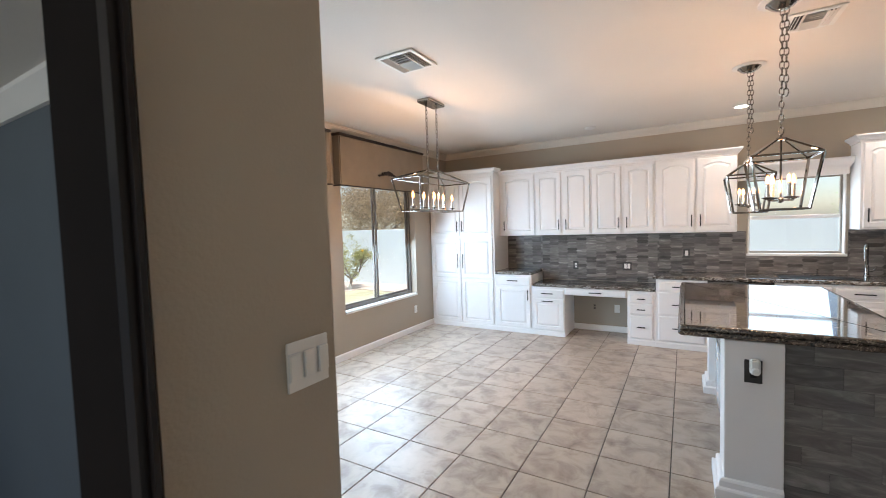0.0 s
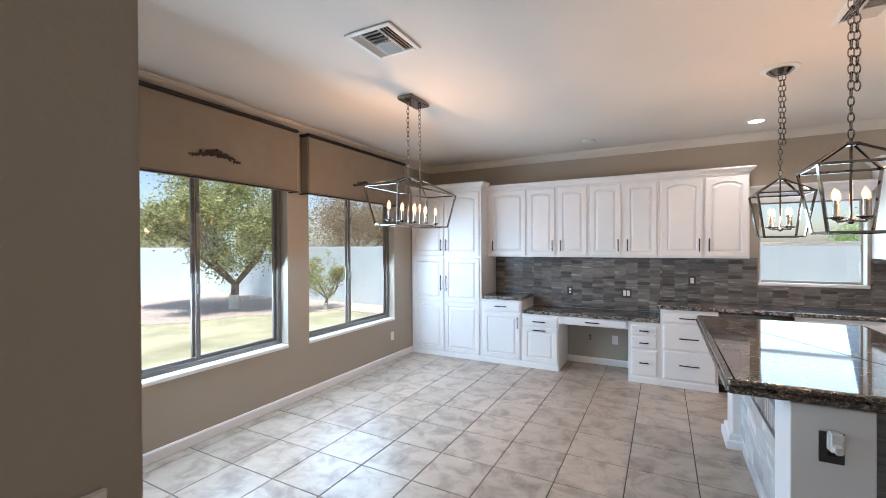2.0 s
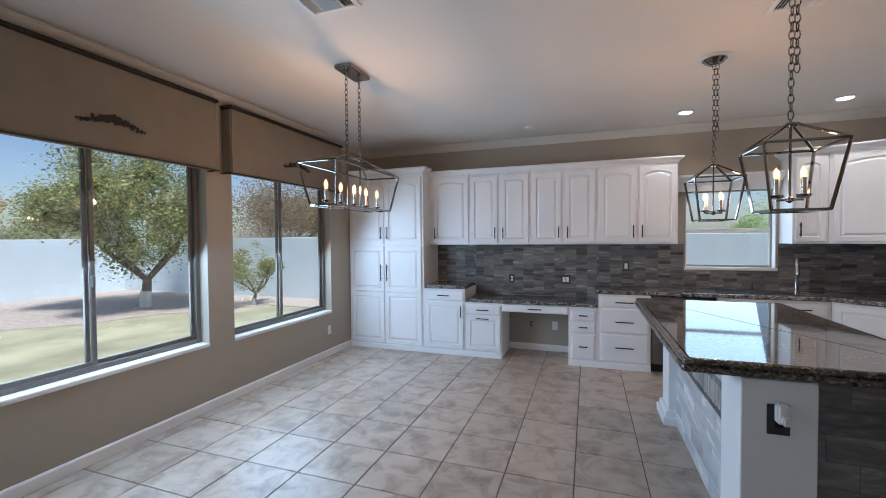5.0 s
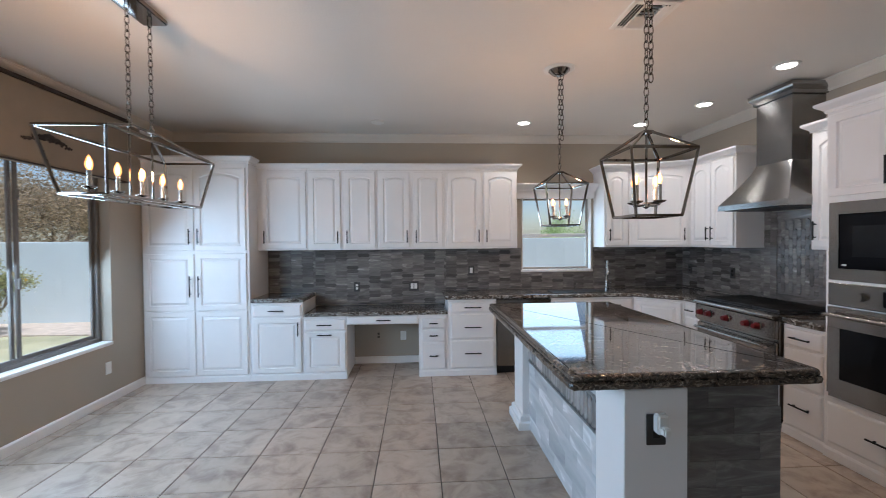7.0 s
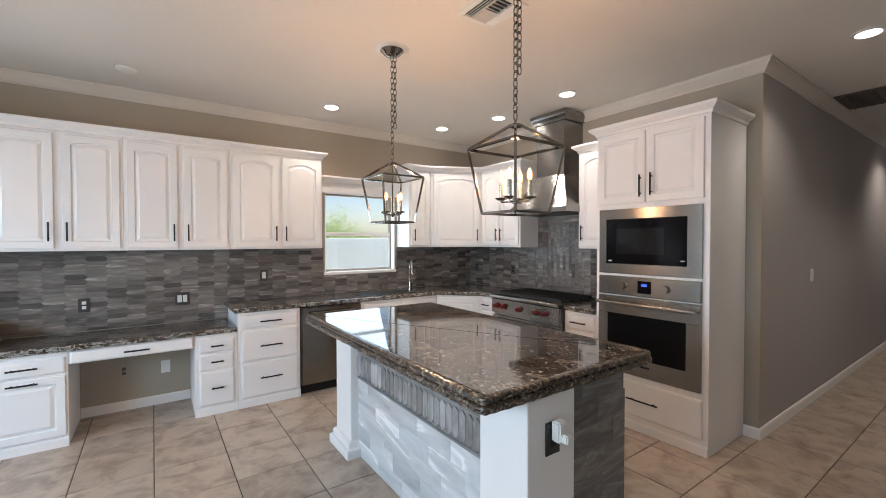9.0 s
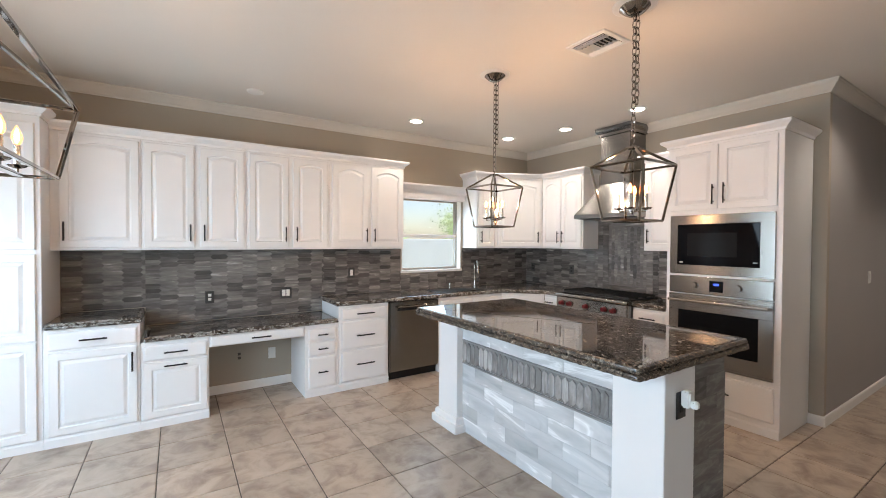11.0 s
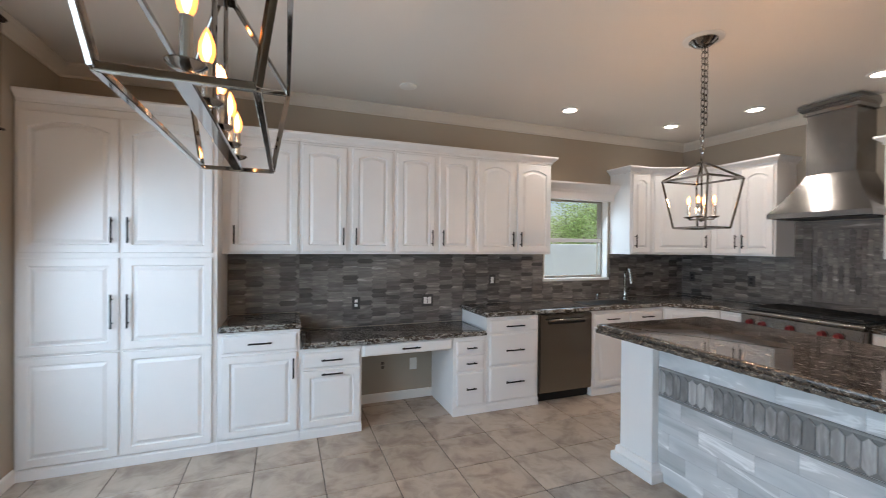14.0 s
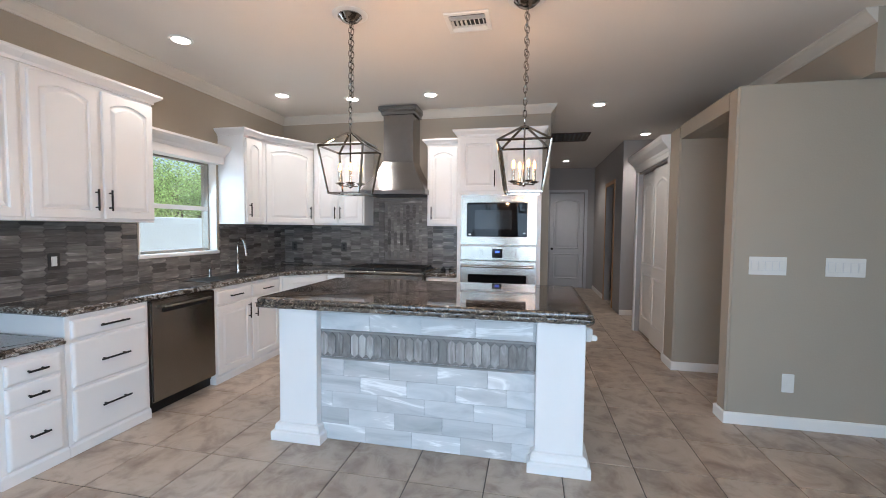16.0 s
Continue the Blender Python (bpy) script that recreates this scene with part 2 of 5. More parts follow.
PICKET = ramp_mat("grey_picket_tile", [(0.22, (0.15, 0.145, 0.14)), (0.8, (0.66, 0.655, 0.65)), (0.5, (0.31, 0.30, 0.295)), (0.62, (0.42, 0.415, 0.41))], 5, 0.16, stretch=(1, 3.2, 0.7), distort=0.9, detail=4, randomise="object", dim=0.38)
GRASS = mat("winter_lawn", (0.48, 0.47, 0.30), 0.95, vary=0.32, scale=1.0, bump=0.6, bump_scale=40)
GRAVEL = mat("tan_gravel", (0.55, 0.47, 0.40), 0.95, vary=0.22, scale=9, bump=0.8, bump_scale=30)
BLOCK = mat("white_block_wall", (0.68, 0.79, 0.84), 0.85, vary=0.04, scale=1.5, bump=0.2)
BARK = mat("grey_bark", (0.20, 0.16, 0.13), 0.9, vary=0.3, scale=8, bump=0.6)


def leaf_mat(name, colour):
    """Thin leaves that let some sunlight through."""
    m = mat(name, colour, 0.55, vary=0.3, scale=3, island=0.5)
    n, l = m.node_tree.nodes, m.node_tree.links
    b = n["Principled BSDF"]
    t, x = n.new("ShaderNodeBsdfTranslucent"), n.new("ShaderNodeMixShader")
    l.new(b.inputs["Base Color"].links[0].from_socket, t.inputs["Color"])
    x.inputs[0].default_value = 0.5
    l.new(b.outputs[0], x.inputs[1]), l.new(t.outputs[0], x.inputs[2])
    l.new(x.outputs[0], n["Material Output"].inputs["Surface"])
    return m


LEAF = leaf_mat("olive_leaves", (0.40, 0.42, 0.20))
# Greener copy of LEAF with the north trees' sunlit brightness in its colour.
LEAF4 = leaf_mat("sunlit_green_leaves", (0.46, 0.60, 0.27))
LEAF2 = leaf_mat("russet_leaves", (0.38, 0.30, 0.19))
LEAF3 = leaf_mat("yellow_leaves", (0.50, 0.36, 0.09))
TRUNKPAINT = mat("whitewashed_trunk", (0.7, 0.68, 0.62), 0.9, vary=0.1, scale=10)
FRUIT = mat("yellow_fruit", (0.6, 0.36, 0.03), 0.5, vary=0.1)
WOOD = mat("honey_oak_and_orange_light", (0.42, 0.22, 0.09), 0.45, vary=0.15, scale=4)
DARKWOOD = mat("dark_brown_jamb", (0.010, 0.007, 0.006), 0.7, vary=0.15, scale=6, spec=0.08)
DARKGLOSS = mat("dark_brown_casing", (0.014, 0.010, 0.009), 0.35, vary=0.15, scale=6, spec=0.4)

# ---- building helpers ----
ORI = {}


def bx(bm, x0, x1, y0, y1, z0, z1, bev=0.0, seg=1):
    """Adds a box, with bevelled edges if asked."""
    r = bmesh.ops.create_cube(bm, size=1.0, matrix=Matrix.Translation(((x0 + x1) / 2, (y0 + y1) / 2, (z0 + z1) / 2)) @ Matrix.Diagonal((abs(x1 - x0), abs(y1 - y0), abs(z1 - z0), 1)))
    if bev:
        es = list({e for v in r["verts"] for e in v.link_edges})
        bmesh.ops.bevel(bm, geom=es, offset=bev, segments=seg, affect="EDGES", clamp_overlap=True)
    return bm


def box(x0, x1, y0, y1, z0, z1, bev=0.0, seg=1):
    return bx(bmesh.new(), x0, x1, y0, y1, z0, z1, bev, seg)


def rod(bm, a, b, r, n=10, r2=None):
    """Adds a round bar from a to b."""
    a, b = Vector(a), Vector(b)
    d = b - a
    m = Matrix.Translation((a + b) / 2) @ d.to_track_quat("Z", "Y").to_matrix().to_4x4()
    bmesh.ops.create_cone(bm, cap_ends=True, segments=n, radius1=r, radius2=r if r2 is None else r2, depth=d.length, matrix=m)
    return bm


def lathe(bm, cx, cy, profile, n=24):
    """Adds a turned shape about a vertical axis from (radius, z) pairs."""
    rings = []
    for r, z in profile:
        rings.append([bm.verts.new((cx + r * math.cos(2 * math.pi * i / n), cy + r * math.sin(2 * math.pi * i / n), z)) for i in range(n)])
    for p, q in zip(rings, rings[1:]):
        for i in range(n):
            bm.faces.new((p[i], p[(i + 1) % n], q[(i + 1) % n], q[i]))
    for ring, flip in ((rings[0], True), (rings[-1], False)):
        bm.faces.new(ring[::-1] if flip else ring)
    return bm


def sweep(bm, path, prof):
    """Extrudes a profile of (outward, up) pairs along a level path of (x, y), mitred; outward is to the left of travel."""
    pts = [Vector((x, y, 0)) for x, y in path]
    rings = []
    for i, p in enumerate(pts):
        dirs = []
        if i:
            dirs.append((p - pts[i - 1]).normalized())
        if i < len(pts) - 1:
            dirs.append((pts[i + 1] - p).normalized())
        ns = [Vector((-d.y, d.x, 0)) for d in dirs]
        nrm = sum(ns, Vector())
        nrm.normalize()
        k = 1 / max(0.2, nrm.dot(ns[0]))
        rings.append([bm.verts.new((p.x + nrm.x * o * k, p.y + nrm.y * o * k, u)) for o, u in prof])
    for a, b in zip(rings, rings[1:]):
        for j in range(len(prof)):
            bm.faces.new((a[j], a[(j + 1) % len(prof)], b[(j + 1) % len(prof)], b[j]))
    bm.faces.new(rings[0][::-1]), bm.faces.new(rings[-1])
    bmesh.ops.recalc_face_normals(bm, faces=bm.faces)
    return bm


def smooth(me, angle=35):
    for p in me.polygons:
        p.use_smooth = True
    me.set_sharp_from_angle(angle=radians(angle))


def part(name, bm, material, parent, label="", soft=False):
    """One mesh object under a thing or part; bm is in world metres."""
    base = ORI[parent]
    bmesh.ops.translate(bm, verts=bm.verts, vec=-base)
    me = bpy.data.meshes.new(name)
    bm.to_mesh(me), bm.free()
    me.materials.append(material)
    if soft:
        smooth(me)
    ob = new(name, me)
    ob.parent = parent
    ORI[ob] = base
    if label:
        ob["label"] = label
    return ob


def thing(name, at, label, category, group="", kind=""):
    ob = new(name)
    ob.location = at
    ORI[ob] = Vector(at)
    return tagged(ob, label, category, group, kind)


def solo(name, bm, material, label="", category="", group="", kind="", at=(0, 0, 0), soft=False):
    """A thing or piece of the setting that is one mesh."""
    at = Vector(at)
    bmesh.ops.translate(bm, verts=bm.verts, vec=-at)
    me = bpy.data.meshes.new(name)
    bm.to_mesh(me), bm.free()
    me.materials.append(material)
    if soft:
        smooth(me)
    ob = new(name, me)
    ob.location = at
    ORI[ob] = at
    return tagged(ob, label, category, group, kind)


def structure(name, bm, material, label="", soft=False):
    return solo(name, bm, material, label, kind="structure", soft=soft)


def facing(origin, way):
    """Frame for a cabinet face: u to the viewer's right, v up, n towards the room. way: 'S' faces -y, 'W' faces -x, or an angle in degrees."""
    ang = {"S": 0, "W": -90, "E": 90, "N": 180}.get(way, way)
    return Matrix.Translation(origin) @ Matrix.Rotation(radians(ang), 4, "Z") @ Matrix(((1, 0, 0, 0), (0, 0, -1, 0), (0, 1, 0, 0), (0, 0, 0, 1)))


def panel_rings(w, h, inset, arch, n=10):
    """Outline of a panel inset from a w x h rectangle; arch lifts the middle of its top edge."""
    pts = [(inset, inset), (w - inset, inset)]
    x0, x1, top = inset, w - inset, h - inset
    for i in range(n + 1):
        s = i / n
        x = x1 + (x0 - x1) * s
        k = 0.0
        if arch:
            k = -arch * (2 * s - 1) ** 2
        pts.append((x, top + k))
    return pts


def door_bm(m, u0, v0, w, h, arch=0.0, stile=0.055, t=0.02, flat=False):
    """A cabinet door or drawer front: frame, groove and raised field."""
    bm = bmesh.new()
    e = 0.004
    if flat or min(w, h) < 2.6 * stile:
        specs = [(0, 0, 0), (0, t - 0.011, 0), (0.002, t - 0.007, 0), (0.008, t - 0.002, 0), (0.015, t, 0), (0.02, t + 0.0003, 0)]
    else:
        specs = [(0, 0, 0), (0, t - e, 0), (e, t, 0), (stile, t, arch), (stile + 0.005, t - 0.013, arch), (stile + 0.013, t - 0.013, arch), (stile + 0.036, t - 0.001, arch)]
    rings = []
    for inset, n, a in specs:
        rings.append([bm.verts.new(m @ Vector((u0 + x, v0 + y, n))) for x, y in panel_rings(w, h, inset, a)])
    for p, q in zip(rings, rings[1:]):
        for i in range(len(p)):
            j = (i + 1) % len(p)
            bm.faces.new((p[i], p[j], q[j], q[i]))
    bm.faces.new(rings[-1])
    bm.faces.new(rings[0][::-1])
    return bm


def handle_bm(m, u, v, length, upright, stand=0.03, r=0.0068):
    """A square bar pull on two posts."""
    bm = bmesh.new()
    k = 0.35 * length
    ends = ((0, -length / 2), (0, length / 2)) if upright else ((-length / 2, 0), (length / 2, 0))
    posts = ((0, -k), (0, k)) if upright else ((-k, 0), (k, 0))
    rod(bm, m @ Vector((u + ends[0][0], v + ends[0][1], 0.02 + stand)), m @ Vector((u + ends[1][0], v + ends[1][1], 0.02 + stand)), r, 8)
    for a, b in posts:
        rod(bm, m @ Vector((u + a, v + b, 0.019)), m @ Vector((u + a, v + b, 0.02 + stand)), r * 0.8, 8)
    return bm


def cabinet(name, m, w, d, z0, z1, fronts, label, group="kitchen cabinets", kick=True):
    """A cabinet unit: body behind the face plane of m, and fronts of (kind, u0, v0, w, h, arch, handle) with handle (u, v, length, upright)."""
    o = m @ Vector((w / 2, 0, -d / 2))
    t = thing(name, (o.x, o.y, z0), label, "cabinet", group)
    bm = bmesh.new()
    c = [m @ Vector((u, v, n)) for u in (0, w) for v in (z0 + (0.0), z1) for n in (-d, 0)]
    vs = [bm.verts.new(p) for p in c]
    for f in ((0, 1, 3, 2), (4, 6, 7, 5), (0, 4, 5, 1), (2, 3, 7, 6), (0, 2, 6, 4), (1, 5, 7, 3)):
        bm.faces.new([vs[i] for i in f])
    bmesh.ops.recalc_face_normals(bm, faces=bm.faces)
    bmesh.ops.bevel(bm, geom=list(bm.edges), offset=0.003, segments=1, affect="EDGES")
    part("body", bm, CAB, t)
    if kick:
        b = bmesh.new()
        sweep(b, [tuple((m @ Vector((u, 0, 0.0)))[:2]) for u in (w, 0)][::-1], [(0, z0), (-0.012, z0), (-0.012, z0 + 0.06), (-0.004, z0 + 0.075), (0, z0 + 0.075)])
        part("base_trim", b, CAB, t)
    for kind, u0, v0, fw, fh, arch, hd in fronts:
        f = part(kind, door_bm(m, u0, v0, fw, fh, arch, flat=(kind == "drawer_front")), CAB, t)
        if hd:
            part("handle", handle_bm(m, *hd), BLACK, f, "black bar pull")
    return t

# ---- structure ----
ZC = 3.0
XW, YN, XE = -3.475, 6.9, 3.29


def wall_with_holes(name, axis, at, thick, a0, a1, z0, z1, holes, material, label):
    """A wall along x or y with rectangular openings (a0, a1, z0, z1) cut through."""
    bm = bmesh.new()

    def slab(p, q, r, s):
        if q - p > 1e-4 and s - r > 1e-4:
            if axis == "y":
                bx(bm, min(at, at + thick), max(at, at + thick), p, q, r, s)
            else:
                bx(bm, p, q, min(at, at + thick), max(at, at + thick), r, s)
    cur = a0
    for p, q, r, s in sorted(holes):
        slab(cur, p, z0, z1), slab(p, q, z0, r), slab(p, q, s, z1)
        cur = q
    slab(cur, a1, z0, z1)
    return structure(name, bm, material, label)


W1 = (2.03, 3.86, 0.63, 2.42)
W2 = (4.155, 5.825, 0.61, 2.42)
W3 = (1.05, 2.0, 1.21, 2.18)
wall_with_holes("wall_west", "y", XW, -0.2, 0.9, YN, 0, ZC, [W1, W2], WALL, "greige painted wall with two large windows")
wall_with_holes("wall_north", "x", YN, 0.2, XW - 0.2, XE + 0.2, 0, ZC, [W3], WALL, "greige painted wall behind the cabinets")
structure("wall_east", box(XE, XE + 0.06, 3.25, YN, 0, ZC), WALL, "greige painted wall behind the range")
structure("wall_hall_north", box(XE + 0.06, 8.8, 3.25, 3.39, 0, ZC), HALLWALL, "grey painted hallway wall")
structure("wall_south_nook", box(XW - 0.2, -0.55, 0.9, 1.04, 0, ZC), WALL, "greige painted wall end")
structure("wall_stub_back", box(-0.95, -0.775, 0.9, 1.038, 0, ZC), WALL)
structure("wall_stub", box(-0.79, -0.51, 0.57, 1.04, 0, ZC, 0.012, 3), WALL, "greige painted wall end with bullnose corner")
structure("wall_passage_west", box(-0.65, -0.51, -2.4, -0.45, 0, ZC), WALL)
structure("wall_passage_header", box(-0.65, -0.51, -0.45, 0.57, 2.4, ZC), WALL)
# Both openings are unseen, cut only for the south fill lamps.
wall_with_holes("wall_passage_south", "x", -2.4, -0.15, -3.7, 2.0, 0, ZC, [(-2.8, -1.4, 0.5, 2.3), (-0.2, 1.2, 0.5, 2.3)], WALL, "")
ZL = 2.56
structure("wall_switches", box(1.506, 1.66, -2.4, 1.97, 0, ZL, 0.015, 3), WALL, "greige painted wall with bullnose corner")
structure("wall_opening_header", box(1.664, 2.73, 1.83, 1.966, 2.42, ZL), WALL)
structure("wall_alcove", box(2.73, 3.04, -0.6, 1.97, 0, ZL, 0.015, 3), WALL, "greige painted wall end")
structure("wall_alcove_back", box(1.66, 2.73, -0.75, -0.6, 0, ZL), WALL)
structure("ledge_alcove", box(1.66, 2.73, -0.6, 1.825, 2.42, ZL), WALL)
structure("wall_upper", box(1.40, 9.0, 1.05, 1.20, ZL + 0.002, ZC), WALL)
wall_with_holes("wall_closet", "x", 1.95, -0.12, 3.04, 4.62, 0, ZL, [(3.12, 4.46, 0, 2.28)], HALLWALL, "")
structure("wall_closet_back", box(3.04, 4.62, 1.1, 1.2, 0, ZL), HALLWALL)
structure("wall_closet_end", box(4.52, 4.62, 1.2, 1.83, 0, ZL), HALLWALL)
structure("wall_recess_back", box(4.62, 5.6, 0.9, 1.05, 0, ZC), HALLWALL)
structure("wall_pier", box(5.6, 5.75, 1.2, 1.94, 0, ZC), HALLWALL, "grey painted wall end in the hallway")
wall_with_holes("wall_hall_south", "x", 1.94, -0.12, 5.75, 8.8, 0, ZC, [(6.3, 7.15, 0, 2.35)], HALLWALL, "")
# Oak orange on this wall stands in for the side room's warm light.
structure("wall_side_room", box(5.75, 8.8, 0.7, 0.8, 0, ZC), WOOD)
wall_with_holes("wall_hall_east", "y", 8.8, 0.12, 0.7, 3.36, 0, ZC, [(2.17, 3.02, 0, 2.39)], HALLWALL, "")
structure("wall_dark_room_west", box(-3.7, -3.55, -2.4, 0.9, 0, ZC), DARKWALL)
structure("wall_dark_room_north", box(-3.55, -0.791, 0.885, 0.899, 0, 2.32), DARKWALL, "wall of the unlit side room, its gloom put into the colour")
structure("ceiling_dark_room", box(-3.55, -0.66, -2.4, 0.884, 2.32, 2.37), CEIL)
structure("trim_dark_room", sweep(bmesh.new(), [(-0.795, 0.884), (-3.54, 0.884)], [(0, 2.23), (0.02, 2.23), (0.08, 2.30), (0.08, 2.319), (0, 2.319)]), TRIM)
structure("jamb_dark", box(-0.795, -0.54, 0.545, 0.569, 0, 2.6, 0.01, 3), DARKWOOD, "dark brown painted door jamb")
structure("trim_dark_jamb", box(-0.539, -0.472, 0.535, 0.569, 0, 2.6, 0.016, 4), DARKGLOSS, "dark brown rounded door casing")
structure("ceiling", box(XW - 0.2, 9.0, -2.55, YN + 0.2, ZC, ZC + 0.12), CEIL, "smooth cream painted ceiling")
structure("floor", box(XW - 0.2, 9.0, -2.55, YN + 0.2, -0.12, -0.005), GROUT, "brown grout bed of the tiled floor")

CROWNP = [(0, -0.102), (0.011, -0.102), (0.014, -0.086), (0.024, -0.076), (0.046, -0.048), (0.062, -0.03), (0.066, -0.018), (0.072, -0.014), (0.072, -0.001), (0, -0.001)]


def crown(name, path):
    structure(name, sweep(bmesh.new(), path, [(o, ZC + u) for o, u in CROWNP]), CROWN, "cream painted crown moulding")


crown("trim_crown_main", [(8.8, 3.25), (XE, 3.25), (XE, YN), (XW, YN), (XW, 1.04), (-0.5, 1.04)])
crown("trim_crown_upper", [(9.0, 1.2), (1.4, 1.2)][::-1])

BASEP = [(0, 0.001), (0.014, 0.001), (0.014, 0.075), (0.008, 0.088), (0, 0.09)]


def baseboard(path):
    structure("baseboard", sweep(bmesh.new(), path, BASEP), TRIM, "white painted baseboard")


baseboard([(XW, 6.30), (XW, 1.04), (-0.51, 1.04), (-0.51, 0.58)])
baseboard([(-0.345, YN), (-1.185, YN)])
baseboard([(1.506, -2.4), (1.506, 1.972), (1.662, 1.972), (1.662, 1.80)])
baseboard([(2.73, 0.0), (2.73, 1.972), (3.04, 1.972)])
baseboard([(XE, 3.355), (XE, 3.25), (8.8, 3.25)][::-1])
baseboard([(5.6, 1.2), (5.6, 1.94)])
baseboard([(7.25, 1.94), (8.8, 1.94)])


# ---- windows ----
def slider(name, y0, y1, z0, z1, mid, label):
    """A two-pane sliding window set back in the west wall."""
    t = thing(name, (XW - 0.1, (y0 + y1) / 2, z0), label, "window", kind="structure")
    x0, x1 = XW - 0.155, XW - 0.10
    f = 0.045
    bm = bmesh.new()
    for a in ((y0, y0 + f, z0, z1), (y1 - f, y1, z0, z1), (y0 + f, y1 - f, z0, z0 + f), (y0 + f, y1 - f, z1 - f, z1)):
        bx(bm, x0, x1, *a, 0.004)
    part("window_frame", bm, BRONZE, t, "bronze aluminium frame")
    for k, (a, b, dx) in enumerate(((y0 + f, mid + 0.03, 0.0), (mid - 0.03, y1 - f, -0.028))):
        bm = bmesh.new()
        s, xa, xb = 0.032, x0 + 0.03 + dx, x0 + 0.052 + dx
        for q in ((a, a + s, z0 + f, z1 - f), (b - s, b, z0 + f, z1 - f), (a + s, b - s, z0 + f, z0 + f + s), (a + s, b - s, z1 - f - s, z1 - f)):
            bx(bm, xa, xb, *q, 0.003)
        sash = part("sash", bm, BRONZE, t)
        g = part("pane", box(xa + 0.009, xa + 0.013, a + s, b - s, z0 + f + s, z1 - f - s), GLASS, sash)
        g.visible_shadow = False
        if k == 0:
            for zz in (0.35, 0.75):
                part("latch", box(xb, xb + 0.02, b - 0.03, b - 0.008, z0 + zz * (z1 - z0), z0 + zz * (z1 - z0) + 0.09, 0.004), BRONZE, sash)
    part("window_sill", box(XW - 0.198, XW + 0.012, y0 - 0.001, y1 + 0.001, z0 - 0.03, z0 + 0.004, 0.006, 2), TRIM, t, "white painted sill")
    return t


slider("window_1", *W1, 2.955, "large bronze framed sliding window to the yard")
slider("window_2", *W2, 4.95, "bronze framed sliding window beside the pantry")


def sash_window():
    x0, x1, z0, z1 = W3
    t = thing("window_3", ((x0 + x1) / 2, YN + 0.1, z0), "white single-hung window over the sink", "window", kind="structure")
    bm = bmesh.new()
    f, ya, yb = 0.03, YN + 0.09, YN + 0.14
    for a in ((x0, x0 + f, z0, z1), (x1 - f, x1, z0, z1), (x0 + f, x1 - f, z0, z0 + f), (x0 + f, x1 - f, z1 - f, z1)):
        bx(bm, a[0], a[1], ya, yb, a[2], a[3], 0.004)
    part("window_frame", bm, TAN, t, "tan aluminium frame")
    mid = (z0 + z1) / 2 - 0.02
    part("meeting_rail", box(x0 + f, x1 - f, ya - 0.005, yb - 0.02, mid - 0.025, mid + 0.02, 0.003), TRIM, t)
    for a, b in ((z0 + f, mid - 0.025), (mid + 0.02, z1 - f)):
        g = part("pane", box(x0 + f, x1 - f, ya + 0.02, ya + 0.024, a, b), GLASS, t)
        g.visible_shadow = False
    for a in ((x0 + 0.001, x0 + 0.012, z0 + 0.004, z1 - 0.001), (x1 - 0.012, x1 - 0.001, z0 + 0.004, z1 - 0.001), (x0 + 0.0125, x1 - 0.0125, z1 - 0.012, z1 - 0.001)):
        part("lining", box(a[0], a[1], YN - 0.003, YN + 0.0895, a[2], a[3], 0.002), TRIM, t, "white painted reveal")
    part("window_sill", box(x0 - 0.015, x1 + 0.015, YN - 0.02, YN + 0.09, z0 - 0.03, z0 + 0.003, 0.006, 2), TRIM, t)


sash_window()


def valance(y0, y1, label):
    """A padded cornice box with cord trim, a rod on top and a carved ornament."""
    z0, z1, d = 2.25, 2.862, 0.13
    t = thing("window_valance", (XW, (y0 + y1) / 2, z0), label, "valance", "window valances")
    part("fabric_box", box(XW + 0.001, XW + d, y0, y1, z0, z1, 0.012, 2), FABRIC, t)
    part("lower_cord", sweep(bmesh.new(), [(XW + 0.001, y1), (XW + d, y1), (XW + d, y0), (XW + 0.001, y0)], [(-0.008, z0 - 0.012), (0.006, z0 - 0.012), (0.009, z0 - 0.006), (0.006, z0 - 0.0005), (-0.008, z0 - 0.0005)]), DFABRIC, t, "dark brown cord")
    part("top_board", box(XW + 0.001, XW + d + 0.02, y0 - 0.015, y1 + 0.015, z1 + 0.001, z1 + 0.03, 0.01, 2), DFABRIC, t, "dark brown top moulding")
    bm = bmesh.new()
    ym, zm = (y0 + y1) / 2, z0 + 0.19
    rnd = random.Random(5)
    for i in range(-9, 10):
        k = abs(i) / 9
        r = 0.039 * (1 - 0.65 * k)
        for j in range(2):
            m = Matrix.Translation((XW + d + 0.008, ym + i * 0.025 + rnd.uniform(-0.006, 0.006), zm + 0.03 * (1 - k * k) - 0.02 * k + rnd.uniform(-0.012, 0.012))) @ Euler((rnd.uniform(0, 3), rnd.uniform(-0.4, 0.4), 0)).to_matrix().to_4x4() @ Matrix.Diagonal((0.45, 1.0, 0.5, 1))
            bmesh.ops.create_icosphere(bm, subdivisions=1, radius=r, matrix=m)
    part("carved_ornament", bm, DFABRIC, t, "carved dark wood scroll ornament", soft=True)
    return t


valance(2.08, 3.885, "wide taupe fabric cornice over the larger window")
valance(4.035, 5.93, "taupe fabric cornice box over the window")

# ---- kitchen cabinets, north wall ----
FB, FU = 6.31, 6.57


def S(x, y):
    return facing((x, y, 0), "S")


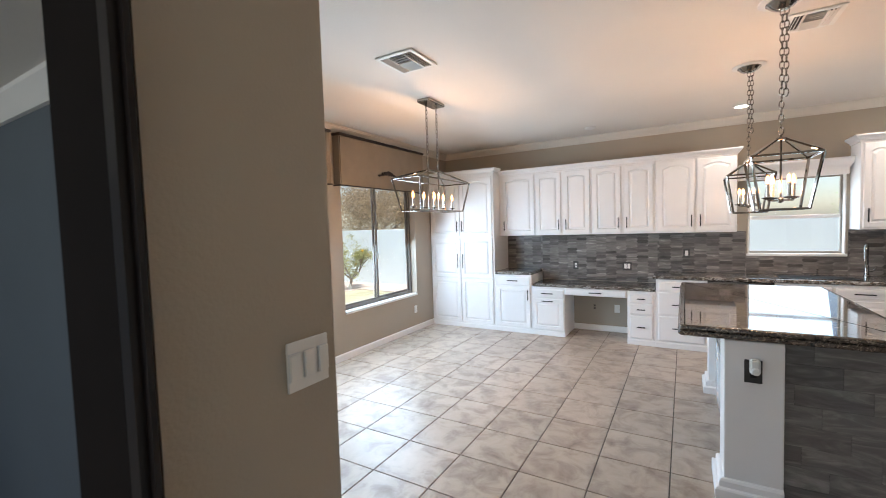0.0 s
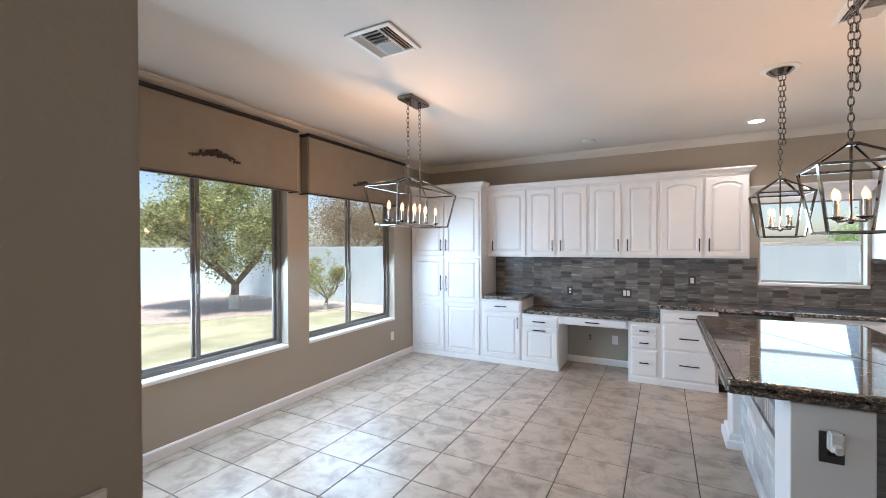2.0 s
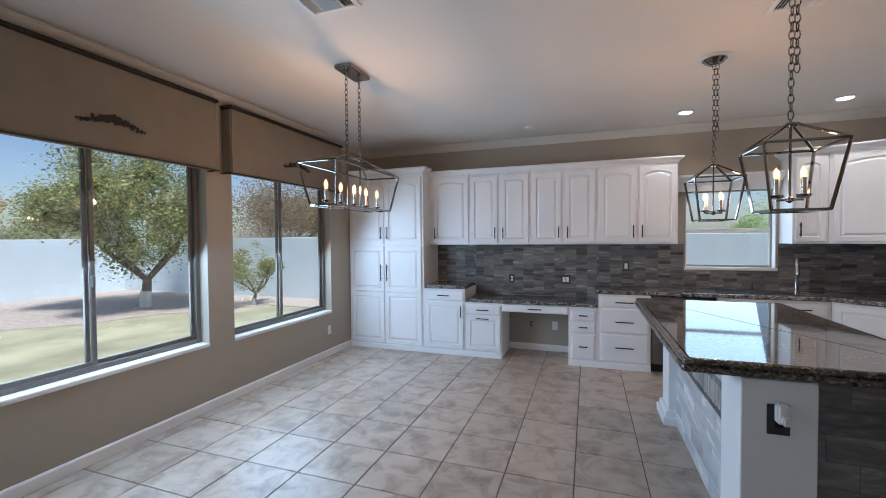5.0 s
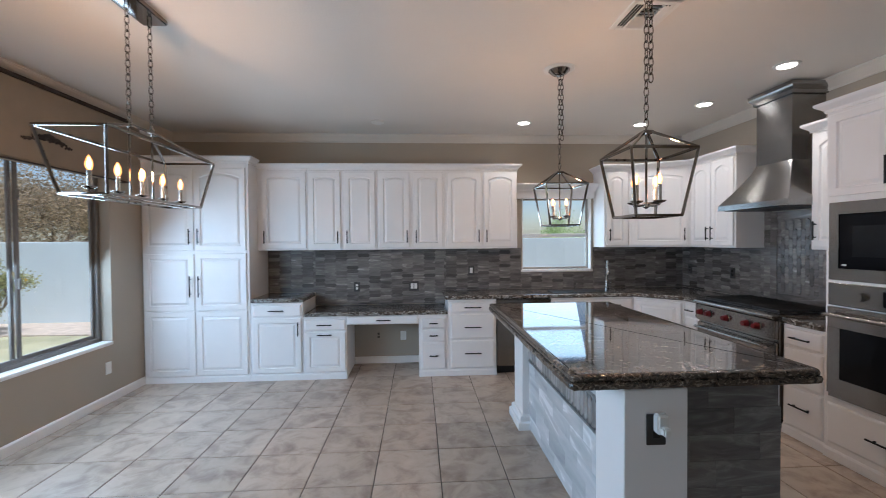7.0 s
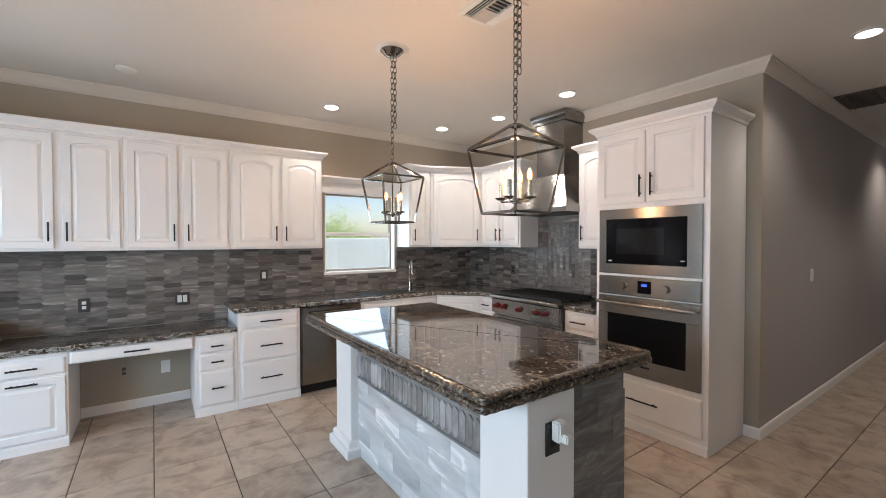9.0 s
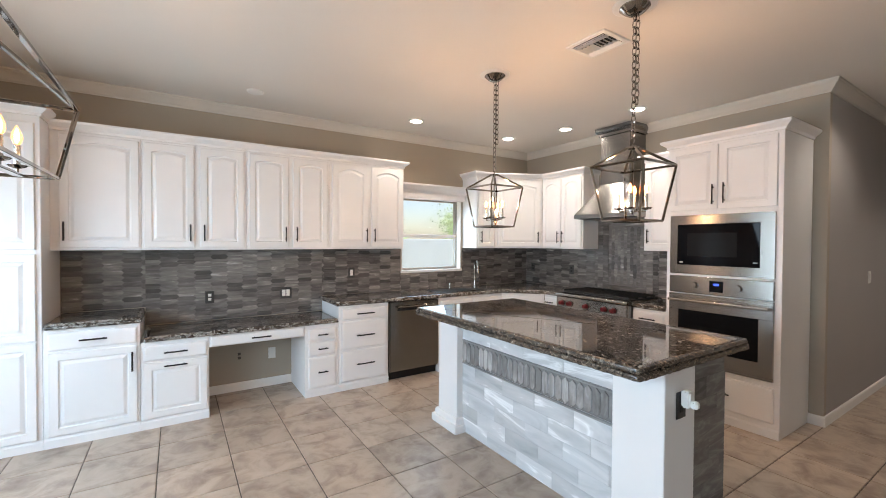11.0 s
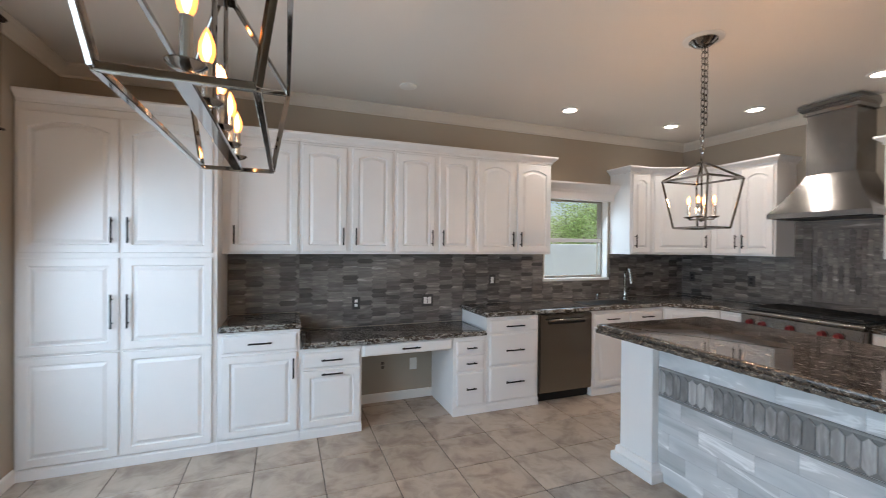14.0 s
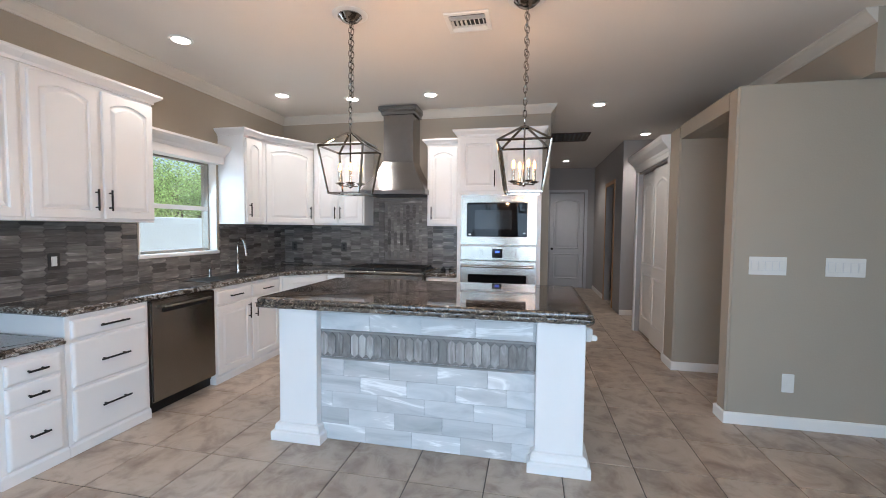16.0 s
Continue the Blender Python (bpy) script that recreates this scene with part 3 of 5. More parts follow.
H_UP, H_DN = 0.155, 0.16
tall = cabinet("pantry_cabinet", S(XW + 0.003, FB), 1.185, YN - FB, 0, 2.52, [
    ("cabinet_door", 0.022, 1.52, 0.55, 0.94, 0.05, (0.535, 1.68, 0.18, True)),
    ("cabinet_door", 0.594, 1.52, 0.56, 0.94, 0.05, (0.63, 1.68, 0.18, True)),
    ("cabinet_door", 0.022, 0.835, 0.55, 0.65, 0, None),
    ("cabinet_door", 0.594, 0.835, 0.56, 0.65, 0, None),
    ("cabinet_door", 0.022, 0.085, 0.55, 0.735, 0, (0.535, 1.11, 0.24, True)),
    ("cabinet_door", 0.594, 0.085, 0.56, 0.735, 0, (0.63, 1.11, 0.24, True)),
], "tall white raised-panel pantry cabinet with black pulls")
CORN = [(0, 0), (0.01, 0), (0.014, 0.02), (0.05, 0.05), (0.056, 0.06), (0.056, 0.075), (0, 0.075)]


def cornice(path, z, parent):
    part("cornice", sweep(bmesh.new(), path, [(-o, z + u) for o, u in CORN]), CAB, parent)


cornice([(XW + 0.01, FB), (-2.287, FB), (-2.287, FU - 0.06)], 2.52, tall)
UP = [(-2.287, -1.687, ((-2.228, -1.705, "l"),)), (-1.687, -0.842, ((-1.67, -1.29, "r"), (-1.238, -0.867, "l"))), (-0.842, -0.006, ((-0.82, -0.446, "r"), (-0.395, -0.035, "l"))), (-0.006, 0.907, ((0.023, 0.445, "r"), (0.483, 0.892, "l")))]
for i, (a, b, doors) in enumerate(UP):
    fr = []
    for p, q, side in doors:
        u = p - a
        fr.append(("cabinet_door", u, 1.53, q - p, 0.93, 0.045 if i == 3 else 0.022, (u + (0.03 if side == "l" else q - p - 0.03), 1.665, H_UP, True)))
    c = cabinet("wall_cabinet", S(a, FU), b - a - 0.001, YN - FU, 1.507, 2.485, fr, "white raised-panel wall cabinet with arched doors", kick=False)
    cornice([(a, FU), (b - 0.001, FU)] + ([(b - 0.001, YN - 0.002)] if i == 3 else []), 2.485, c)

cabinet("base_cabinet", S(-2.285, FB), 0.595, YN - FB, 0, 0.905, [
    ("drawer_front", 0.03, 0.745, 0.545, 0.135, 0, (0.30, 0.815, 0.17, False)),
    ("cabinet_door", 0.03, 0.09, 0.545, 0.635, 0, (0.545, 0.60, H_DN, True))], "white base cabinet with one drawer and door")
cabinet("base_cabinet", S(-1.688, FB), 0.50, YN - FB, 0, 0.735, [
    ("drawer_front", 0.02, 0.575, 0.465, 0.125, 0, (0.25, 0.64, 0.17, False)),
    ("cabinet_door", 0.02, 0.09, 0.465, 0.465, 0, (0.25, 0.525, 0.17, False))], "low white desk-height cabinet with drawer over door")
cabinet("desk_drawer_unit", S(-1.186, FB), 0.84, 0.45, 0.63, 0.735, [
    ("drawer_front", 0.01, 0.635, 0.82, 0.095, 0, (0.43, 0.683, 0.17, False))], "shallow white pencil drawer over the kneehole", kick=False)
cabinet("base_cabinet", S(-0.344, FB), 0.348, YN - FB, 0, 0.735, [
    ("drawer_front", 0.035, 0.575, 0.28, 0.12, 0, (0.175, 0.635, 0.1, False)),
    ("drawer_front", 0.035, 0.42, 0.28, 0.14, 0, (0.175, 0.49, 0.1, False)),
    ("drawer_front", 0.035, 0.09, 0.28, 0.31, 0, (0.175, 0.25, 0.1, False))], "narrow white desk cabinet with three drawers")
cabinet("base_cabinet", S(0.006, FB), 0.577, YN - FB, 0, 0.905, [
    ("drawer_front", 0.03, 0.755, 0.52, 0.12, 0, (0.29, 0.815, 0.2, False)),
    ("drawer_front", 0.03, 0.44, 0.52, 0.295, 0, (0.29, 0.58, 0.2, False)),
    ("drawer_front", 0.03, 0.09, 0.52, 0.33, 0, (0.29, 0.27, 0.2, False))], "white base cabinet with three wide drawers")


def dishwasher():
    x0, x1 = 0.588, 1.247
    t = thing("dishwasher", ((x0 + x1) / 2, 6.6, 0), "stainless steel dishwasher under the granite counter", "dishwasher")
    part("body", box(x0, x1, FB + 0.04, YN - 0.01, 0.06, 0.9), BLACK, t)
    part("toe_kick", box(x0, x1, FB + 0.05, FB + 0.065, 0.002, 0.1), BLACK, t, "black toe kick")
    d = part("door", box(x0 + 0.004, x1 - 0.004, FB - 0.022, FB + 0.038, 0.105, 0.9, 0.008, 2), DWSTEEL, t)
    # Raised black strip drawn as the shade of the handle pocket.
    part("recess_shade_strip", box(x0 + 0.1, x1 - 0.1, FB - 0.03, FB - 0.0225, 0.80, 0.83, 0.003), BLACK, d)
    bm = rod(bmesh.new(), (x0 + 0.09, FB - 0.05, 0.845), (x1 - 0.09, FB - 0.05, 0.845), 0.011, 12)
    for x in (x0 + 0.11, x1 - 0.11):
        rod(bm, (x, FB - 0.05, 0.845), (x, FB - 0.02, 0.845), 0.007, 8)
    part("handle", bm, DWSTEEL, d, soft=True)


dishwasher()
cabinet("sink_cabinet", S(1.252, FB), 1.02, YN - FB, 0, 0.905, [
    ("drawer_front", 0.03, 0.755, 0.465, 0.12, 0, (0.26, 0.815, 0.17, False)),
    ("drawer_front", 0.525, 0.755, 0.465, 0.12, 0, (0.755, 0.815, 0.17, False)),
    ("cabinet_door", 0.03, 0.09, 0.465, 0.645, 0, (0.455, 0.62, H_DN, True)),
    ("cabinet_door", 0.525, 0.09, 0.465, 0.645, 0, (0.565, 0.62, H_DN, True))], "white sink base cabinet with two doors")
FE = 2.67


def Wf(y, x):
    return facing((x, y, 0), "W")


# corner unit, set at an angle between the two runs
ang = facing((2.274, FB, 0), -45)
cabinet("corner_cabinet", ang, 0.555, 0.42, 0, 0.905, [("cabinet_door", 0.03, 0.09, 0.49, 0.79, 0, None)], "white angled corner base cabinet")
cabinet("base_cabinet", Wf(FB - 0.395, FE), 0.24, XE - FE, 0, 0.905, [
    ("drawer_front", 0.02, 0.755, 0.20, 0.12, 0, (0.12, 0.815, 0.12, False)),
    ("drawer_front", 0.02, 0.44, 0.20, 0.295, 0, (0.12, 0.59, 0.12, False)),
    ("drawer_front", 0.02, 0.09, 0.20, 0.33, 0, (0.12, 0.27, 0.12, False))], "narrow white drawer cabinet beside the range")
cabinet("base_cabinet", Wf(4.655, FE), 0.37, XE - FE, 0, 0.905, [
    ("drawer_front", 0.025, 0.74, 0.32, 0.14, 0, (0.185, 0.81, 0.17, False)),
    ("drawer_front", 0.025, 0.43, 0.32, 0.29, 0, (0.185, 0.58, 0.17, False)),
    ("drawer_front", 0.025, 0.09, 0.32, 0.32, 0, (0.185, 0.27, 0.17, False))], "white three-drawer cabinet beside the wall oven")

# ---- wall cabinets round the corner ----
XU = 2.97
c = cabinet("wall_cabinet", S(2.03, FU), 0.32, YN - FU, 1.507, 2.485, [("cabinet_door", 0.025, 1.53, 0.27, 0.93, 0.04, (0.06, 1.665, H_UP, True))], "narrow white arched wall cabinet beside the window", kick=False)
cornice([(2.03, YN - 0.002), (2.03, FU), (2.35, FU)], 2.485, c)
cm = facing((2.351, FU, 0), -27)
L2 = math.hypot(XU - 2.351, 0.315)
c = cabinet("corner_wall_cabinet", cm, L2, 0.26, 1.507, 2.485, [("cabinet_door", 0.04, 1.53, L2 - 0.08, 0.93, 0.04, (L2 - 0.075, 1.665, H_UP, True))], "white angled corner wall cabinet", kick=False)
cornice([(2.351, FU), (XU, FU - 0.315)], 2.485, c)
c = cabinet("wall_cabinet", Wf(FU - 0.316, XU), 0.705, XE - XU, 1.507, 2.485, [
    ("cabinet_door", 0.02, 1.53, 0.325, 0.93, 0.045, (0.315, 1.665, H_UP, True)),
    ("cabinet_door", 0.36, 1.53, 0.325, 0.93, 0.045, (0.39, 1.665, H_UP, True))], "white arched two-door wall cabinet beside the hood", kick=False)
cornice([(XU, FU - 0.316), (XU, FU - 1.021), (XE - 0.002, FU - 1.021)], 2.485, c)
c = cabinet("wall_cabinet", Wf(4.72, XU), 0.40, XE - XU, 1.507, 2.485, [("cabinet_door", 0.025, 1.53, 0.35, 0.93, 0.045, (0.06, 1.665, H_UP, True))], "narrow white arched wall cabinet beside the oven tower", kick=False)
cornice([(XE - 0.002, 4.72), (XU, 4.72), (XU, 4.32)], 2.485, c)

# ---- oven tower ----
XO = 2.65
YO1, YO0 = 4.285, 3.355
tower = cabinet("oven_cabinet", Wf(YO1, XO), YO1 - YO0, XE - XO, 0, 2.51, [
    ("cabinet_door", 0.03, 1.90, 0.42, 0.585, 0.0, (0.42, 2.035, 0.18, True)),
    ("cabinet_door", 0.47, 1.90, 0.42, 0.585, 0.0, (0.51, 2.04, 0.18, True)),
    ("drawer_front", 0.03, 0.12, 0.86, 0.29, 0, (0.45, 0.27, 0.26, False))], "tall white cabinet housing the microwave and wall oven")
cornice([(XE - 0.002, YO1), (XO, YO1), (XO, YO0), (XE - 0.002, YO0)], 2.51, tower)


def wall_oven():
    y0, y1 = YO0 + 0.045, YO1 - 0.045
    x = XO - 0.001
    t = thing("microwave", (XO, (y0 + y1) / 2, 1.31), "built-in stainless steel microwave with black glass door", "microwave")
    z0, z1 = 1.305, 1.855
    wy0, wy1, wz0, wz1 = y0 + 0.10, y1 - 0.068, 1.388, 1.772
    for a in ((y0, wy0, z0, z1), (wy1, y1, z0, z1), (wy0, wy1, z0, wz0), (wy0, wy1, wz1, z1)):
        part("trim_strip", bx(bmesh.new(), x - 0.025, x, *a), STEEL, t, "brushed stainless surround")
    d = part("door", box(x - 0.02, x, wy0 + 0.001, wy1 - 0.001, wz0 + 0.001, wz1 - 0.001, 0.004), BLACKGLASS, t, "black glass door")
    part("window", box(x - 0.0225, x - 0.0202, wy0 + 0.17, wy1 - 0.09, wz0 + 0.085, wz1 - 0.085, 0.001), INNERGLASS, d, "dark mesh window")
    part("control_marks", box(x - 0.0212, x - 0.0202, wy0 + 0.02, wy0 + 0.05, wz0 + 0.04, wz0 + 0.046), PLATE, d)
    part("badge", box(x - 0.0212, x - 0.0202, wy1 - 0.05, wy1 - 0.02, wz0 + 0.02, wz0 + 0.032), PLATE, d)
    t = thing("wall_oven", (XO, (y0 + y1) / 2, 0.45), "stainless steel built-in wall oven with black window", "oven")
    z0, z1 = 0.462, 1.285
    part("control_panel", box(x - 0.03, x, y0, y1, 1.125, z1, 0.004), STEEL, t)
    part("display", box(x - 0.033, x - 0.0305, (y0 + y1) / 2 - 0.05, (y0 + y1) / 2 + 0.06, 1.155, 1.255), BLACKGLASS, t)
    part("clock", box(x - 0.0345, x - 0.0335, (y0 + y1) / 2 - 0.018, (y0 + y1) / 2 + 0.026, 1.212, 1.232), SCREEN, t, "lit blue clock")
    for yy in ((y0 + y1) / 2 - 0.17, (y0 + y1) / 2 + 0.19):
        bm = rod(bmesh.new(), (x - 0.03, yy, 1.205), (x - 0.06, yy, 1.205), 0.03, 20, 0.026)
        part("knob", bm, STEEL, t, soft=True)
    wy0, wy1, wz0, wz1 = y0 + 0.10, y1 - 0.09, 0.605, 0.965
    d = part("door", bx(bmesh.new(), x - 0.034, x - 0.002, y0 + 0.001, y1 - 0.001, wz1, 1.115, 0.002), STEEL, t)
    for a in ((y0 + 0.001, wy0, z0 + 0.03, wz1 - 0.0004), (wy1, y1 - 0.001, z0 + 0.03, wz1 - 0.0004), (wy0 + 0.0004, wy1 - 0.0004, z0 + 0.03, wz0)):
        part("door_rail", bx(bmesh.new(), x - 0.034, x - 0.002, *a), STEEL, d)
    part("badge", box(x - 0.036, x - 0.0342, (y0 + y1) / 2 - 0.045, (y0 + y1) / 2 + 0.035, 0.545, 0.563, 0.0008), BLACK, d, "small dark maker's plate")
    part("lower_vent", box(x - 0.022, x, y0, y1, z0, z0 + 0.027, 0.002), STEEL, t)
    part("window", box(x - 0.03, x, wy0 + 0.001, wy1 - 0.001, wz0 + 0.001, wz1 - 0.001), BLACKGLASS, d, "black oven glass")
    bm = rod(bmesh.new(), (x - 0.085, y0 + 0.02, 1.06), (x - 0.085, y1 - 0.02, 1.06), 0.014, 14)
    for yy in (y0 + 0.05, y1 - 0.05):
        rod(bm, (x - 0.085, yy, 1.06), (x - 0.034, yy, 1.06), 0.01, 10)
    part("handle", bm, STEEL, d, "stainless bar handle", soft=True)


wall_oven()


# ---- range and hood ----
def cooker():
    y0, y1, xf = 4.67, 5.655, 2.63
    t = thing("gas_range", ((xf + XE) / 2, (y0 + y1) / 2, 0), "stainless professional gas rangetop with dark red knobs", "range")
    part("body", box(xf + 0.02, XE - 0.02, y0, y1, 0.09, 0.93, 0.004), STEEL, t)
    part("toe_kick", box(xf + 0.08, XE - 0.02, y0 + 0.01, y1 - 0.01, 0.001, 0.088), BLACK, t)
    part("control_panel", box(xf - 0.03, xf + 0.019, y0, y1, 0.76, 0.93, 0.012, 3), STEEL, t)
    part("bullnose", rod(bmesh.new(), (xf - 0.03, y0, 0.945), (xf - 0.03, y1, 0.945), 0.018, 16), STEEL, t, soft=True)
    part("cooktop", box(xf - 0.03, XE - 0.02, y0, y1, 0.932, 0.962, 0.004), STEEL, t)
    part("pan", box(xf + 0.05, XE - 0.06, y0 + 0.03, y1 - 0.03, 0.9625, 0.972), BLACK, t, "black burner pan")
    for k in (0.10, 0.22, 0.46, 0.71, 0.83):
        yy = y1 - k * (y1 - y0)
        kb = part("knob", rod(rod(bmesh.new(), (xf - 0.03, yy, 0.845), (xf - 0.05, yy, 0.845), 0.034, 20, 0.03), (xf - 0.05, yy, 0.845), (xf - 0.075, yy, 0.845), 0.026, 20, 0.022), RED, t, "dark red control knob", soft=True)
        part("bezel", rod(bmesh.new(), (xf - 0.029, yy, 0.845), (xf - 0.036, yy, 0.845), 0.04, 20), STEEL, kb)
    w = (y1 - y0 - 0.08) / 3
    for k in range(3):
        a = y0 + 0.04 + k * w
        bm = bmesh.new()
        for i in range(6):
            yy = a + 0.012 + i * (w - 0.03) / 5
            bx(bm, xf + 0.06, XE - 0.08, yy, yy + 0.011, 0.985, 1.003, 0.002)
        for i in range(4):
            xx = xf + 0.06 + i * 0.165
            bx(bm, xx, xx + 0.012, a + 0.005, a + w - 0.005, 0.972, 0.994, 0.002)
        part("grate", bm, IRON, t, "black cast iron grate")
        for xx in (xf + 0.17, XE - 0.2):
            part("burner", lathe(bmesh.new(), xx, a + w / 2, [(0.05, 0.9721), (0.05, 0.978), (0.034, 0.982), (0.0, 0.983)][:3], 18), IRON, t)
    d = part("oven_door", box(xf - 0.01, xf + 0.019, y0 + 0.01, y1 - 0.01, 0.15, 0.73, 0.006, 2), STEEL, t)
    bm = rod(bmesh.new(), (xf - 0.06, y0 + 0.05, 0.69), (xf - 0.06, y1 - 0.05, 0.69), 0.014, 14)
    for yy in (y0 + 0.09, y1 - 0.09):
        rod(bm, (xf - 0.06, yy, 0.69), (xf - 0.008, yy, 0.69), 0.01, 10)
    part("handle", bm, STEEL, d, soft=True)


cooker()


def hood():
    yc = 5.10
    t = thing("range_hood", (3.05, yc, 1.87), "brushed stainless chimney range hood over the range", "range hood")
    bm = bmesh.new()
    rings = []
    for z, hw, xf in ((1.885, 0.405, 2.74), (1.935, 0.405, 2.74), (1.94, 0.40, 2.745), (2.0, 0.362, 2.79), (2.07, 0.315, 2.84), (2.15, 0.265, 2.89), (2.23, 0.224, 2.94), (2.30, 0.197, 2.965), (2.305, 0.192, 2.97), (2.93, 0.192, 2.97)):
        rings.append([bm.verts.new(p) for p in ((xf, yc - hw, z), (xf, yc + hw, z), (XE - 0.002, yc + hw, z), (XE - 0.002, yc - hw, z))])
    for a, b in zip(rings, rings[1:]):
        for i in range(4):
            bm.faces.new((a[(i + 1) % 4], a[i], b[i], b[(i + 1) % 4]))
    bm.faces.new(rings[0])
    bm.faces.new(rings[-1][::-1])
    bmesh.ops.recalc_face_normals(bm, faces=bm.faces)
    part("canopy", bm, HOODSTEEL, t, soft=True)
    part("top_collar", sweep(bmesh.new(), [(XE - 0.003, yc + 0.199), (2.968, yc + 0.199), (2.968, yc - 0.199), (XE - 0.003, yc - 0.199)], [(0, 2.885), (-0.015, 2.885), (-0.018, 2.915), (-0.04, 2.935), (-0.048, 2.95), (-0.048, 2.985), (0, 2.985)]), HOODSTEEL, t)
    part("filter", box(2.78, XE - 0.05, yc - 0.37, yc + 0.37, 1.879, 1.8845), BLACK, t)


hood()

# ---- counters ----
def granite_top(name, pts, z0, z1, label, at, edge):
    """A counter: polished slab and a stepped edge with a chiselled lower tier, over an outline of (x, y)."""
    rnd = random.Random(len(pts) + int(100 * z0))
    fine = []
    for p, q in zip(pts, pts[1:] + pts[:1]):
        p, q = Vector(p), Vector(q)
        k = max(1, round((q - p).length / 0.022))
        fine += [p.lerp(q, i / k) for i in range(k)]
    pts, h = fine, z1 - z0

    def ring(bm, inset, z, chip=0.0):
        out, n = [], len(pts)
        for i, p in enumerate(pts):
            d1, d2 = (p - pts[i - 1]).normalized(), (pts[(i + 1) % n] - p).normalized()
            q = Vector((-d1.y - d2.y, d1.x + d2.x))
            q = q / max(0.3, q.length_squared) * 2 * (inset + rnd.uniform(0, chip))
            out.append(bm.verts.new((p.x + q.x, p.y + q.y, z + (rnd.uniform(-0.5, 0.5) * chip if chip else 0))))
        return out

    def skin(bm, rings):
        for r, s in zip(rings, rings[1:]):
            for i in range(len(r)):
                j = (i + 1) % len(r)
                bm.faces.new((r[i], r[j], s[j], s[i]))
    t = thing(name, at, label, "countertop")
    bm = bmesh.new()
    rings = [ring(bm, 0.044, z0 + 0.001), ring(bm, 0.044, z1)]
    skin(bm, rings)
    bm.faces.new(rings[-1]), bm.faces.new(rings[0][::-1])
    part("slab", bm, GRANITE, t, "polished dark granite slab")
    bm = bmesh.new()
    skin(bm, [ring(bm, a, z0 + b * h, c) for a, b, c in ((0.044, 0.0, 0), (0.02, 0.0, 0.003), (0.003, 0.1, 0.005), (0.0, 0.3, 0.005), (0.002, 0.48, 0.005), (0.015, 0.54, 0.002), (0.012, 0.6, 0), (0.010, 0.75, 0), (0.014, 0.92, 0), (0.022, 1.0, 0), (0.044, 1.0, 0))])
    part("chiselled_edge", bm, edge, t, "rough chipped granite edge", soft=True)
    return t


def outline(corners, r=0.03, n=4):
    """Rounds the corners of a counter-clockwise outline."""
    out = []
    m = len(corners)
    for i, p in enumerate(corners):
        p, a, b = Vector(p), Vector(corners[i - 1]), Vector(corners[(i + 1) % m])
        s, e = p + (a - p).normalized() * r, p + (b - p).normalized() * r
        for k in range(n + 1):
            u = k / n
            out.append(tuple((1 - u) ** 2 * s + 2 * u * (1 - u) * p + u * u * e))
    return out


CF = FB - 0.035
granite_top("countertop", outline([(-2.284, CF), (-1.675, CF), (-1.675, YN - 0.014), (-2.284, YN - 0.014)], 0.03, 3), 0.907, 0.955, "polished dark granite countertop on the base cabinet", (-1.98, 6.6, 0.907), PALEEDGE)
granite_top("desk_countertop", outline([(-1.674, CF), (0.004, CF), (0.004, YN - 0.014), (-1.674, YN - 0.014)], 0.03, 3), 0.737, 0.782, "polished dark granite desktop over the kneehole", (-0.8, 6.6, 0.737), PALEEDGE)
FEc = FE - 0.035
NOSE = [(0.0, 0.907), (-0.012, 0.912), (-0.022, 0.922), (-0.022, 0.93), (-0.016, 0.934), (-0.018, 0.945), (-0.012, 0.953), (0.0, 0.955)]
ct = bmesh.new()
for poly in ([(-0.01, CF + 0.022), (2.268, CF + 0.022), (2.268, YN - 0.014), (-0.01, YN - 0.014)],
             [(2.268, CF + 0.022), (FEc + 0.022, 5.93), (XE - 0.014, 5.93), (XE - 0.014, YN - 0.014), (2.268, YN - 0.014)],
             [(FEc + 0.022, 5.66), (XE - 0.014, 5.66), (XE - 0.014, 5.93), (FEc + 0.022, 5.93)]):
    lo, hi = [ct.verts.new((x, y, 0.907)) for x, y in poly], [ct.verts.new((x, y, 0.955)) for x, y in poly]
    ct.faces.new(hi), ct.faces.new(lo[::-1])
    for i in range(len(poly)):
        ct.faces.new((lo[i], lo[(i + 1) % len(poly)], hi[(i + 1) % len(poly)], hi[i]))
long_top = thing("countertop", (1.5, 6.6, 0.907), "long polished dark granite countertop with sink", "countertop")
part("slab", ct, GRANITE, long_top, "polished dark granite slab")
part("chiselled_edge", sweep(bmesh.new(), [(-0.01, YN - 0.014), (-0.01, CF + 0.022), (2.268, CF + 0.022), (FEc + 0.022, 5.93), (FEc + 0.022, 5.66)], [(a - 0.0004, z) for a, z in NOSE]), PALEEDGE, long_top, "rough chipped granite edge")
granite_top("countertop", outline([(FEc, 4.287), (XE - 0.014, 4.287), (XE - 0.014, 4.666), (FEc, 4.666)], 0.03, 3), 0.907, 0.955, "short polished dark granite countertop beside the range", (3.0, 4.5, 0.907), PALEEDGE)

